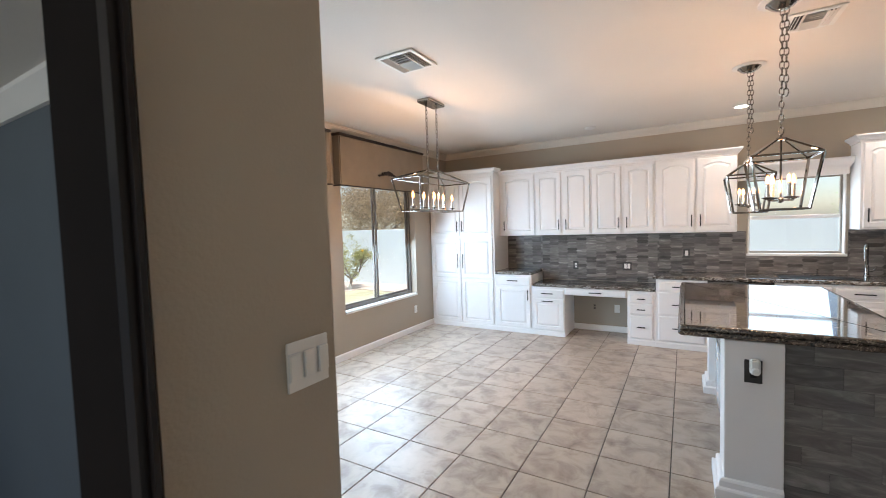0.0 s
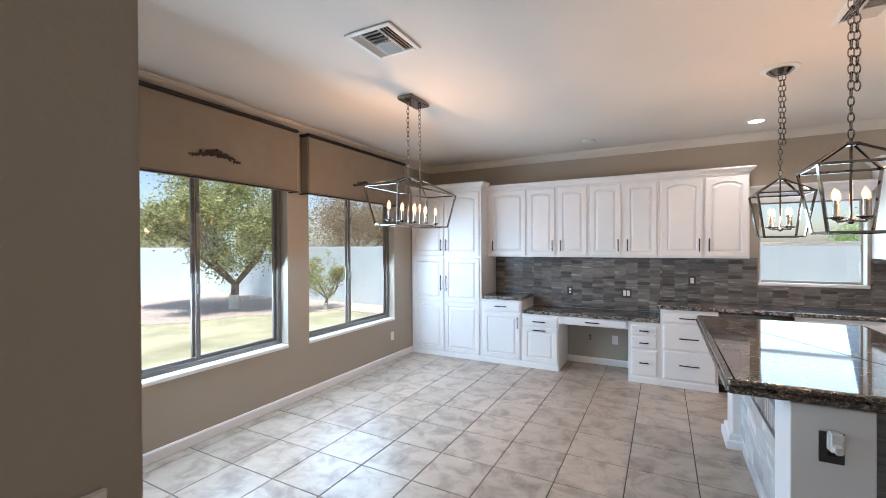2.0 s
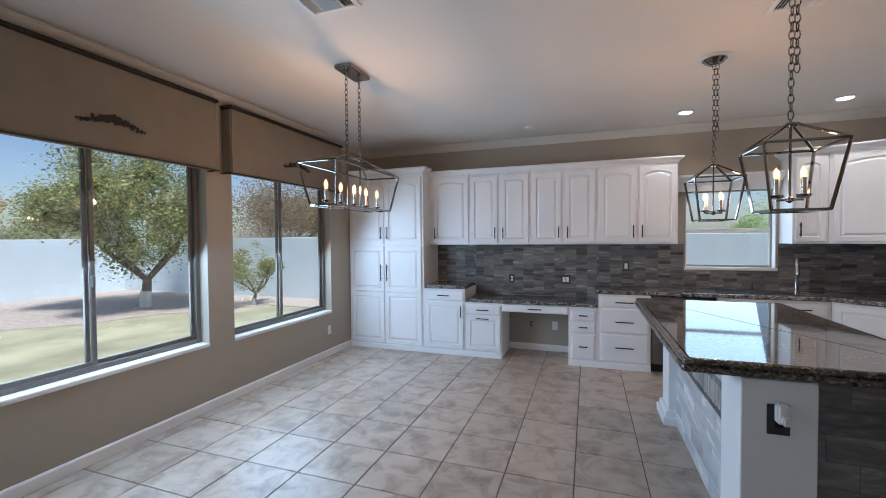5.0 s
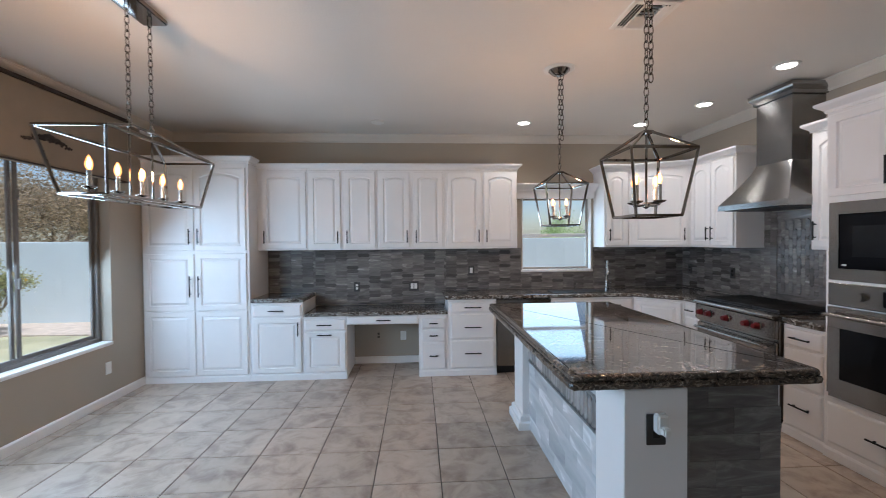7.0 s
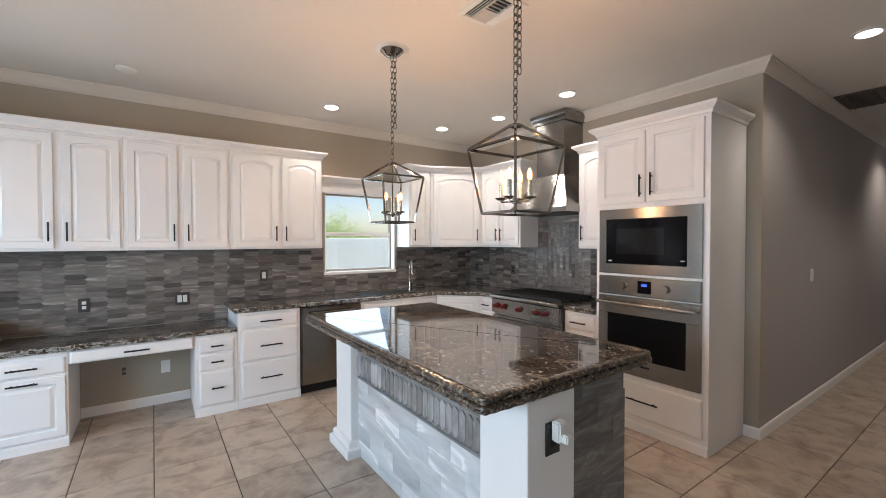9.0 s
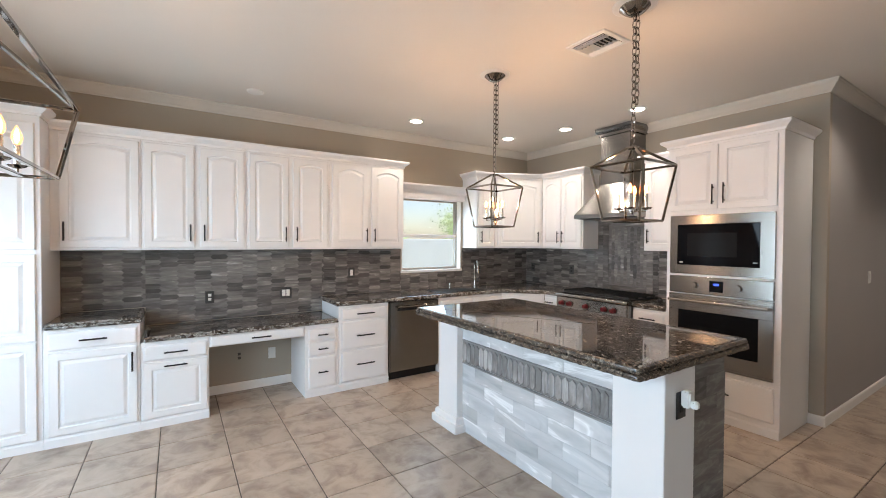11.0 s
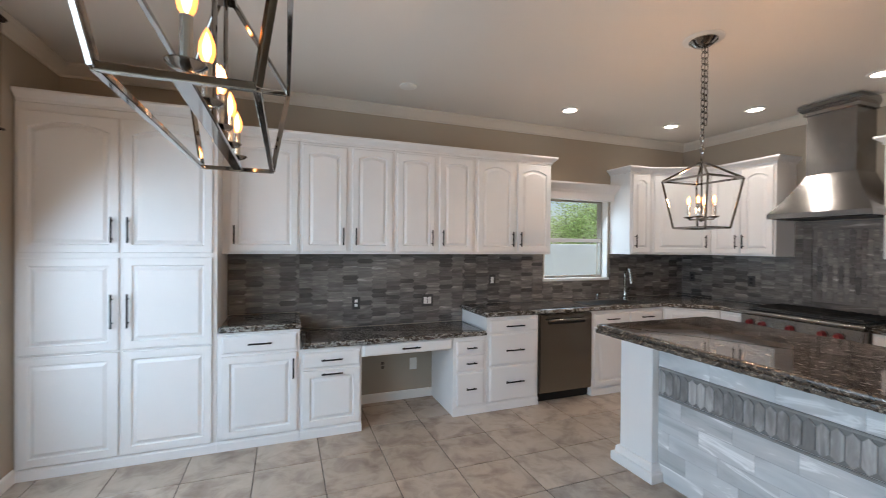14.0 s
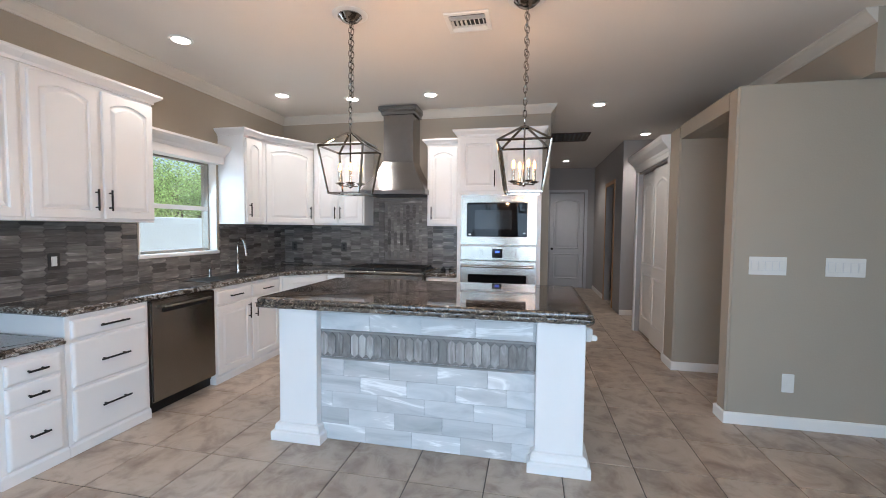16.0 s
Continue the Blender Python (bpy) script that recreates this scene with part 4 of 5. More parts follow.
# ---- island ----
IX0, IX1, IY0, IY1, IZ = 0.60, 1.30, 3.20, 5.07, 0.965
island = thing("kitchen_island", (0.95, 4.13, 0), "kitchen island with white posts and pale marble tile front", "island")
part("core", box(IX0, IX1, IY0, IY1, 0.0, IZ - 0.002), MGROUT, island)
for ya in (3.13, 4.875):
    p = part("post", box(0.535, 0.82 if ya < 4 else 0.80, ya, ya + 0.285, 0.112, IZ - 0.002, 0.004), CAB, island, "white painted post")
    x0, x1, y0, y1 = 0.535, 0.82 if ya < 4 else 0.80, ya, ya + 0.285
    b = sweep(bmesh.new(), [(x1, y0), (x0, y0), (x0, y1), (x1, y1)], [(0.0, 0.001), (0.044, 0.001), (0.044, 0.058), (0.038, 0.066), (0.024, 0.07), (0.022, 0.104), (0.013, 0.116), (0.0, 0.12)])
    part("post_base", b, CAB, p)
granite_top("island_countertop", outline([(0.292, 3.11), (1.44, 3.11), (1.44, 5.18), (0.292, 5.18)], 0.04, 5), 0.965, 1.03, "thick polished dark granite slab with chipped edge on the island", (0.87, 4.15, 0.965), GRANEDGE)

# ---- lamps ----
def chain_bm(x, y, z0, z1):
    """A hanging chain of oval links."""
    bm = bmesh.new()
    n = int((z1 - z0) / 0.04)
    st = (z1 - z0) / n
    for i in range(n):
        zc = z0 + (i + 0.5) * st
        turn = Matrix.Rotation(math.pi / 2 * (i % 2), 4, "Z")
        pts = []
        for k in range(10):
            a = 2 * math.pi * k / 10
            pts.append(Vector((0.012 * math.cos(a), 0, 0.026 * math.sin(a))))
        for k in range(10):
            p, q = turn @ pts[k], turn @ pts[(k + 1) % 10]
            rod(bm, (x + p.x, y + p.y, zc + p.z), (x + q.x, y + q.y, zc + q.z), 0.0034, 5)
    return bm


def square_bar(bm, a, b, w):
    a, b = Vector(a), Vector(b)
    d = b - a
    m = Matrix.Translation((a + b) / 2) @ d.to_track_quat("Z", "Y").to_matrix().to_4x4() @ Matrix.Diagonal((w, w, d.length, 1))
    bmesh.ops.create_cube(bm, size=1, matrix=m)


def cage(parent, cx, cy, zb, zs, za, bw, bl, sw, sl, ridge, w=0.013):
    """Lantern cage: bottom frame, shoulder frame, slanted sides and hipped top to a ridge, bar by bar."""
    signs = ((-1, -1), (1, -1), (1, 1), (-1, 1))
    B = [(cx + sx * bw / 2, cy + sy * bl / 2, zb) for sx, sy in signs]
    T = [(cx + sx * sw / 2, cy + sy * sl / 2, zs) for sx, sy in signs]
    A = [(cx + sx * 0.02, cy + sy * (ridge / 2 + 0.02), za) for sx, sy in signs]
    for i in range(4):
        j = (i + 1) % 4
        for a, b in ((B[i], B[j]), (T[i], T[j]), (B[i], T[i]), (T[i], A[i])):
            bm = bmesh.new()
            square_bar(bm, a, b, w)
            bmesh.ops.bevel(bm, geom=list(bm.edges), offset=0.0015, segments=1, affect="EDGES")
            part("cage_bar", bm, CHROME, parent)
    part("top_block", box(cx - 0.027, cx + 0.027, cy - ridge / 2 - 0.027, cy + ridge / 2 + 0.027, za - 0.008, za + 0.008, 0.003), CHROME, parent)


def bulb_bm(x, y, z, k=1.0):
    return lathe(bmesh.new(), x, y, [(0.007 * k, z), (0.0135 * k, z + 0.01 * k), (0.0172 * k, z + 0.026 * k), (0.0155 * k, z + 0.043 * k), (0.009 * k, z + 0.062 * k), (0.002 * k, z + 0.076 * k)], 14)


def candle(parent, x, y, z, h, k=1.0):
    c = part("candle_sleeve", rod(bmesh.new(), (x, y, z), (x, y, z + h), 0.0105, 12), CANDLE, parent, soft=True)
    part("cup", lathe(bmesh.new(), x, y, [(0.006, z - 0.012), (0.024, z - 0.006), (0.033, z + 0.001), (0.033, z + 0.003), (0.012, z - 0.002)], 16), CHROME, c, soft=True)
    part("bulb", bulb_bm(x, y, z + h, k), BULB, c, "lit warm candle bulb", soft=True)
    part("filament", lathe(bmesh.new(), x, y, [(0.002 * k, z + h + 0.006 * k), (0.0075 * k, z + h + 0.02 * k), (0.0085 * k, z + h + 0.032 * k), (0.006 * k, z + h + 0.05 * k), (0.001 * k, z + h + 0.066 * k)], 10), FILAMENT, c, "bright filament", soft=True)


def bulb_light(x, y, z, watts):
    ob = new("bulb_light", bpy.data.lights.new("bulb_light", "POINT"))
    ob.data.energy, ob.data.color, ob.data.shadow_soft_size = 1.42 * watts, (1.0, 0.58, 0.30), 0.03
    ob.location = (x, y, z)


def pendant(cx, cy):
    t = thing("pendant_lamp", (cx, cy, 1.72), "polished nickel lantern pendant with four lit candle bulbs", "pendant lamp", "island pendants")
    part("canopy", lathe(bmesh.new(), cx, cy, [(0.012, ZC - 0.06), (0.035, ZC - 0.056), (0.058, ZC - 0.044), (0.076, ZC - 0.026), (0.086, ZC - 0.018), (0.086, ZC - 0.012)], 28), CHROME, t, soft=True)
    part("ceiling_plate", lathe(bmesh.new(), cx, cy, [(0.095, ZC - 0.012), (0.117, ZC - 0.010), (0.125, ZC - 0.006), (0.125, ZC - 0.001)], 28), PLATE, t, "white ceiling medallion")
    part("chain", chain_bm(cx, cy, 2.19, ZC - 0.05), CHROME, t)
    part("slack_chain", chain_bm(cx + 0.02, cy - 0.008, 2.42, ZC - 0.05), CHROME, t)
    cage(t, cx, cy, 1.725, 2.05, 2.16, 0.235, 0.235, 0.335, 0.335, 0.0)
    part("stem", rod(bmesh.new(), (cx, cy, 1.775), (cx, cy, 2.19), 0.006, 10), CHROME, t)
    part("hub", lathe(bmesh.new(), cx, cy, [(0.004, 1.765), (0.018, 1.775), (0.02, 1.79), (0.008, 1.80)], 16), CHROME, t, soft=True)
    for k in range(4):
        a = 0.42 + k * math.pi / 2
        x, y = cx + 0.075 * math.cos(a), cy + 0.075 * math.sin(a)
        arm = rod(bmesh.new(), (cx, cy, 1.782), (x, y, 1.782), 0.0045, 8)
        rod(arm, (x, y, 1.782), (x, y, 1.80), 0.0045, 8)
        part("arm", arm, CHROME, t)
        candle(t, x, y, 1.80, 0.085, 0.78)
    bulb_light(cx, cy, 1.96, 14)
    return t


pendant(0.822, 4.755)
pendant(0.851, 3.515)


def chandelier(cx, cy):
    t = thing("linear_chandelier", (cx, cy, 1.85), "long polished nickel lantern chandelier with five lit candle bulbs", "chandelier")
    part("canopy", box(cx - 0.075, cx + 0.075, cy - 0.16, cy + 0.16, ZC - 0.035, ZC - 0.001, 0.006, 2), CHROME, t)
    for dy in (-0.1, 0.1):
        part("chain", chain_bm(cx, cy + dy, 2.28, ZC - 0.03), CHROME, t)
        part("stem", rod(bmesh.new(), (cx, cy + dy, 1.8605), (cx, cy + dy, 2.31), 0.006, 10), CHROME, t)
    cage(t, cx, cy, 1.855, 2.17, 2.275, 0.225, 0.87, 0.335, 1.02, 0.2, 0.014)
    part("rail", box(cx - 0.016, cx + 0.016, cy - 0.43, cy + 0.43, 1.850, 1.860, 0.002), CHROME, t)
    for k in range(5):
        part("candle_stem", rod(bmesh.new(), (cx, cy - 0.395 + 0.1975 * k, 1.8602), (cx, cy - 0.395 + 0.1975 * k, 1.88), 0.005, 10), CHROME, t)
        candle(t, cx, cy - 0.395 + 0.1975 * k, 1.891, 0.083)
    bulb_light(cx, cy, 2.03, 20)


chandelier(-1.965, 3.975)


def downlight(x, y, watts=30):
    t = thing("downlight", (x, y, ZC - 0.01), "white recessed ceiling downlight, lit", "downlight", "recessed downlights")
    bm = bmesh.new()
    lathe(bm, x, y, [(0.093, ZC - 0.001), (0.09, ZC - 0.008), (0.068, ZC - 0.011), (0.066, ZC - 0.004)], 28)
    part("trim_ring", bm, PLATE, t, soft=True)
    part("lens", lathe(bmesh.new(), x, y, [(0.064, ZC - 0.0105), (0.062, ZC - 0.0125), (0.03, ZC - 0.014)], 24), DOWN, t, "glowing warm white lens")
    ob = new("downlight_lamp", bpy.data.lights.new("downlight_lamp", "SPOT"))
    ob.data.energy, ob.data.color, ob.data.shadow_soft_size, ob.data.spot_size, ob.data.spot_blend = watts, (1.0, 0.90, 0.78), 0.06, radians(130), 0.7
    ob.matrix_world = look((x, y, ZC - 0.03), (x, y + 0.001, 0))


for x, y in ((0.92, 6.28), (2.353, 6.30), (2.624, 5.554), (2.636, 4.607), (3.361, 2.682), (5.13, 1.72), (7.63, 2.73)):
    downlight(x, y, 27 if x < 4 else 48)
solo("smoke_detector", lathe(bmesh.new(), -0.8, 6.294, [(0.075, ZC - 0.001), (0.075, ZC - 0.012), (0.05, ZC - 0.022), (0.02, ZC - 0.024)], 24), PLATE, "round white cover plate on the ceiling", "smoke detector", at=(-0.8, 6.294, ZC - 0.02))


def register(x0, x1, y0, y1, label, material=PLATE, lean=52, banks=True):
    """A ceiling air register: frame, a middle bank of angled louvres and, if asked, a bank across at either side."""
    t = thing("ceiling_vent", ((x0 + x1) / 2, (y0 + y1) / 2, ZC - 0.02), label, "air vent")
    bm = bmesh.new()
    f, z0, z1 = 0.035, ZC - 0.014, ZC - 0.001
    for a in ((x0, x0 + f, y0, y1), (x1 - f, x1, y0, y1), (x0 + f, x1 - f, y0, y0 + f), (x0 + f, x1 - f, y1 - f, y1)):
        bx(bm, *a, z0, z1, 0.004)
    part("frame", bm, material, t)
    # Black sheet gives the darkness of a duct between the louvres.
    part("backing", box(x0 + f, x1 - f, y0 + f, y1 - f, ZC - 0.0035, ZC - 0.0015), BLACK, t, "black sheet standing in for the unlit duct")
    w, d = x1 - x0 - 2 * f, y1 - y0 - 2 * f

    def slat(cx, cy, sx, sy, tilt, axis):
        b = bmesh.new()
        bmesh.ops.create_cube(b, size=1, matrix=Matrix.Translation((cx, cy, ZC - 0.016)) @ Matrix.Rotation(radians(tilt), 4, axis) @ Matrix.Diagonal((sx, sy, 0.002, 1)))
        part("slat", b, material, t)
    side = 0.25 * w if banks else 0.0
    n = 8
    for i in range(n):
        u = (i + 0.5) / n
        slat((x0 + x1) / 2, y0 + f + u * d, w - 2 * side - 0.006, 0.6 * d / n, lean if u < 0.5 else -lean, "X")
    for k in range(3 if banks else 0):
        off = (k + 0.5) * side / 3
        slat(x1 - f - off, (y0 + y1) / 2, 0.016, d, lean, "Y")
        slat(x0 + f + off, (y0 + y1) / 2, 0.016, d, -lean, "Y")
    for xx in ((x0 + f + side, x1 - f - side) if banks else ()):
        part("divider", box(xx - 0.004, xx + 0.004, y0 + f, y1 - f, ZC - 0.016, ZC - 0.0036), material, t)


register(-1.735, -1.39, 2.78, 3.15, "white louvred ceiling air register in the nook")
register(0.925, 1.22, 3.775, 4.10, "white louvred ceiling air register over the island", PLATE, 55)
register(4.86, 5.5, 2.57, 3.17, "dark return air grille in the hall ceiling", GROUT, 52, False)

# ---- plates, tap and small fixtures ----
def plate(m, u, v, w, h, kind, label, material, inner):
    o = m @ Vector((u, v, 0))
    t = thing("outlet" if kind == "outlet" else "light_switch", o, label, "outlet" if kind == "outlet" else "switch")

    def b(u0, u1, v0, v1, n0, n1, bev=0.0):
        bm = bmesh.new()
        bx(bm, u0, u1, v0, v1, n0, n1, bev, 2)
        bmesh.ops.transform(bm, matrix=m, verts=bm.verts)
        bmesh.ops.recalc_face_normals(bm, faces=bm.faces)
        return bm
    part("cover", b(u - w / 2, u + w / 2, v - h / 2, v + h / 2, 0.001, 0.007, 0.002), material, t)
    n = max(1, round(w / 0.052) - (1 if w < 0.1 else 0))
    for i in range(n):
        c = u + (i - (n - 1) / 2) * 0.046
        if kind == "outlet":
            for dv in (-0.021, 0.021):
                part("socket", b(c - 0.015, c + 0.015, v + dv - 0.014, v + dv + 0.014, 0.0072, 0.009), inner, t)
        else:
            # On white plates this rim's grey stands in for the rocker's thin shadow.
            part("rocker_shade_rim", b(c - 0.0185, c + 0.0185, v - 0.0355, v + 0.0355, 0.0071, 0.0078), MGROUT if inner is PLATE and material is PLATE else inner, t)
            part("rocker", b(c - 0.0165, c + 0.0165, v - 0.0335, v + 0.0335, 0.0079, 0.0135, 0.002), inner, t)


SW = S(0, YN - 0.012)
plate(SW, -1.148, 1.016, 0.08, 0.125, "outlet", "dark bronze outlet plate on the backsplash", DPLATE, PLATE)
plate(SW, -0.404, 1.016, 0.125, 0.125, "switch", "dark bronze double switch plate on the backsplash", DPLATE, PLATE)
plate(SW, 0.36, 1.213, 0.08, 0.125, "switch", "dark bronze switch plate on the backsplash", DPLATE, PLATE)
WW = facing((XE - 0.012, 0, 0), "W")
plate(WW, -5.977, 1.21, 0.08, 0.125, "outlet", "dark bronze outlet plate beside the range", DPLATE, BLACK)
plate(WW, -6.727, 1.21, 0.08, 0.125, "outlet", "dark bronze outlet plate in the corner", DPLATE, BLACK)
plate(facing((XW, 0, 0), "E"), 5.76, 0.355, 0.075, 0.12, "outlet", "white outlet below the window", PLATE, PLATE)
plate(S(0, YN), -0.55, 0.36, 0.075, 0.12, "outlet", "white outlet inside the kneehole", PLATE, PLATE)
plate(S(0, YN), -0.875, 0.37, 0.07, 0.115, "outlet", "wall-coloured outlet inside the kneehole", WALL, GROUT)
WS = facing((1.506, 0, 0), "W")
plate(WS, -1.73, 1.222, 0.245, 0.135, "switch", "white four-gang switch plate", PLATE, PLATE)
plate(WS, -1.237, 1.222, 0.245, 0.135, "switch", "white four-gang switch plate", PLATE, PLATE)
plate(WS, -1.56, 0.345, 0.08, 0.14, "outlet", "white wall outlet near the floor", PLATE, PLATE)
plate(facing((-0.51, 0, 0), "E"), 0.93, 1.345, 0.133, 0.125, "switch", "white double rocker switch plate", PLATE, PLATE)
plate(facing((0, 3.25, 0), "S"), 4.6, 1.25, 0.08, 0.125, "switch", "white rocker switch in the hallway", PLATE, PLATE)
PS = facing((0, 3.13, 0), "S")
plate(PS, 0.675, 0.79, 0.085, 0.135, "outlet", "dark bronze outlet plate on the island post", DPLATE, BLACK)
solo("plug_adapter", bx(box(0.655, 0.705, 3.075, 3.119, 0.785, 0.87, 0.008, 3), 0.664, 0.696, 3.045, 3.08, 0.79, 0.825, 0.006, 2), PLATE, "small white plug-in adapter in the outlet", "adapter", at=(0.68, 3.1, 0.8))


def faucet(x, y):
    z = 0.955
    t = thing("faucet", (x, y, z), "brushed nickel gooseneck kitchen faucet", "faucet")
    part("base", lathe(bmesh.new(), x, y, [(0.028, z), (0.028, z + 0.012), (0.022, z + 0.02), (0.02, z + 0.13), (0.016, z + 0.14)], 18), CHROME, t, soft=True)
    bm = bmesh.new()
    pts = [(x, y, z + 0.13), (x, y, z + 0.30)]
    for k in range(1, 13):
        a = math.pi * k / 12
        pts.append((x - 0.025 * (1 - math.cos(a)), y - 0.07 * (1 - math.cos(a)), z + 0.30 + 0.075 * math.sin(a)))
    for a, b in zip(pts, pts[1:]):
        rod(bm, a, b, 0.0155, 12)
    part("neck", bm, CHROME, t, soft=True)
    e = pts[-1]
    part("spray_head", rod(bmesh.new(), e, (e[0], e[1] - 0.012, e[2] - 0.1), 0.0175, 14, 0.022), CHROME, t, soft=True)
    part("lever", rod(rod(bmesh.new(), (x + 0.015, y, z + 0.07), (x + 0.055, y, z + 0.07), 0.01, 10), (x + 0.05, y, z + 0.07), (x + 0.075, y - 0.02, z + 0.125), 0.006, 10), CHROME, t, soft=True)


faucet(2.15, 6.76)
solo("soap_dispenser", rod(rod(lathe(bmesh.new(), 1.72, 6.76, [(0.018, 0.955), (0.018, 0.965), (0.01, 0.97)], 14), (1.72, 6.76, 0.965), (1.72, 6.76, 1.03), 0.007, 10), (1.72, 6.76, 1.03), (1.72, 6.70, 1.035), 0.006, 10), CHROME, "small nickel soap pump beside the sink", "soap pump", at=(1.72, 6.76, 0.955))
snk = thing("sink", (1.66, 6.58, 0.956), "undermount stainless kitchen sink", "sink")
part("rim", box(1.30, 2.02, 6.38, 6.70, 0.9555, 0.9575, 0.0), STEEL, snk)
# Flat black sheet in place of the shaded hollow of the sink.
part("basin_shade", box(1.315, 2.005, 6.395, 6.685, 0.958, 0.9595), BLACK, snk)


def window_cornice():
    x0, x1 = 0.94, 2.06
    t = thing("window_cornice", ((x0 + x1) / 2, 6.85, 2.16), "white painted crown shelf over the sink window", "cornice")
    part("board", box(x0, x1 - 0.06, YN - 0.10, YN - 0.001, 2.16, 2.24), CAB, t)
    part("crown", sweep(bmesh.new(), [(x0, YN - 0.10), (x1 - 0.06, YN - 0.10), (x1 - 0.06, YN - 0.002)], [(0, 2.24), (-0.01, 2.24), (-0.02, 2.27), (-0.06, 2.31), (-0.075, 2.33), (-0.075, 2.35), (0, 2.35)]), CAB, t)


window_cornice()

for k, (x, y) in enumerate(((2.92, 4.50), (2.98, 4.41))):
    solo("spice_pot", lathe(bmesh.new(), x, y, [(0.026, 0.955), (0.03, 0.962), (0.03, 0.985), (0.022, 0.993), (0.012, 1.0), (0.012, 1.01), (0.004, 1.012)], 16), CHROME if k else BLACK, "small round metal pot on the short countertop", "pot", "pots beside the range", at=(x, y, 0.955), soft=True)

# ---- hallway doors ----
def panel_door(name, m, w, h, label, material, knob=None):
    t = thing(name, m @ Vector((w / 2, 0, 0)), label, "door", kind="structure")
    bm = door_bm(m, 0, 0.012, w, h - 0.015, 0.0, stile=0.003, t=0.03, flat=True)
    part("leaf", bm, material, t)
    for v0, ph, arch in ((0.24, 0.62, 0.0), (1.0, h - 1.16, 0.07)):
        b = bmesh.new()
        rings = []
        for inset, n, a in ((0.10, 0.0302, 1), (0.112, 0.042, 1), (0.126, 0.042, 1), (0.14, 0.031, 1), (0.19, 0.038, 1)):
            pts = panel_rings(w, ph + 0.22, inset, arch)
            rings.append([b.verts.new(m @ Vector((x, v0 - 0.11 + y, n))) for x, y in pts])
        for p, q in zip(rings, rings[1:]):
            for i in range(len(p)):
                j = (i + 1) % len(p)
                b.faces.new((p[i], p[j], q[j], q[i]))
        b.faces.new(rings[-1])
        part("panel", b, material, t)
    if knob:
        o = m @ Vector((knob, 0.98, 0.03))
        e = m @ Vector((knob, 0.98, 0.08))
        part("knob", rod(bmesh.new(), o, e, 0.024, 14, 0.03), BLACK, t, "dark bronze knob", soft=True)
    return t


HDOOR = mat("grey_white_door_paint", (0.55, 0.55, 0.57), 0.4, vary=0.02)
panel_door("door_1", facing((8.83, 3.01, 0), "W"), 0.83, 2.38, "closed grey-white two-panel arched hallway door", HDOOR, 0.07)
structure("trim_door_1", bx(bx(box(8.785, 8.8, 3.02, 3.09, 0, 2.46), 8.785, 8.8, 2.10, 2.17, 0, 2.46), 8.785, 8.8, 2.17, 3.02, 2.39, 2.46), HDOOR)
# Unseen panel added to stop daylight leaking round the door leaf.
structure("wall_light_stop", box(8.93, 8.99, 2.05, 3.2, 0, 2.6), HALLWALL, "added unseen panel blocking daylight around the hall door")
panel_door("door_2", facing((3.80, 1.895, 0), 180), 0.68, 2.27, "white arched two-panel sliding closet door", TRIM)
panel_door("door_3", facing((4.455, 1.86, 0), 180), 0.68, 2.27, "white arched two-panel sliding closet door", TRIM)
structure("trim_closet", bx(bx(box(3.05, 3.12, 1.951, 1.969, 0, 2.30), 4.46, 4.53, 1.951, 1.969, 0, 2.30), 3.05, 4.53, 1.951, 1.975, 2.30, 2.36), TRIM)
structure("trim_closet_crown", sweep(bmesh.new(), [(3.05, 1.953), (4.55, 1.953), (4.55, 1.84)], [(0, 2.36), (0.03, 2.36), (0.035, 2.40), (0.09, 2.46), (0.11, 2.50), (0.11, 2.54), (0, 2.54)]), TRIM, "white crown cap over the closet doors")
structure("trim_side_door", bx(bx(box(6.23, 6.30, 1.94, 1.955, 0, 2.42), 7.15, 7.22, 1.94, 1.955, 0, 2.42), 6.30, 7.15, 1.94, 1.955, 2.35, 2.42), WOOD, "honey oak door casing")
solo("thermostat_vent", box(5.585, 5.599, 1.50, 1.68, 2.32, 2.56, 0.003), PLATE, "white wall vent on the pier", "vent", at=(5.59, 1.6, 2.32))

# ---- yard ----
structure("ground", box(-400, 400, -400, 400, -0.35, -0.15), GRASS, "patchy winter lawn").location.z = 0
gb = bmesh.new()
edge = [(-16, -25)] + [(-10.9 + 0.25 * math.sin(k * 1.7) + 0.30 * max(0, k - 10) ** 1.15, -20 + 2.55 * k if k < 10 else 5.4 + 0.62 * (k - 10)) for k in range(0, 18)] + [(-4.2, 9.6), (30, 9.6), (30, 12), (-16, 12)]
lo, hi = [gb.verts.new((x, y, -0.148)) for x, y in edge], [gb.verts.new((x, y, -0.125)) for x, y in edge]
gb.faces.new(hi)
for i in range(len(edge)):
    gb.faces.new((lo[i], lo[(i + 1) % len(edge)], hi[(i + 1) % len(edge)], hi[i]))
bmesh.ops.recalc_face_normals(gb, faces=gb.faces)
structure("ground_gravel", gb, GRAVEL, "tan gravel bed along the yard wall")
structure("ground_patio", box(-5.6, XW - 0.2, -6, 12, -0.149, -0.125), mat("patio_concrete", (0.45, 0.42, 0.38), 0.9, vary=0.08, scale=3, bump=0.3), "pale concrete patio")
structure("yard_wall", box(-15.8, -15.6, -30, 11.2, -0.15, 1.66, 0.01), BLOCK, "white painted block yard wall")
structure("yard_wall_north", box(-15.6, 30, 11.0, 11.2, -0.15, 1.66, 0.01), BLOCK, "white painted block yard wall")


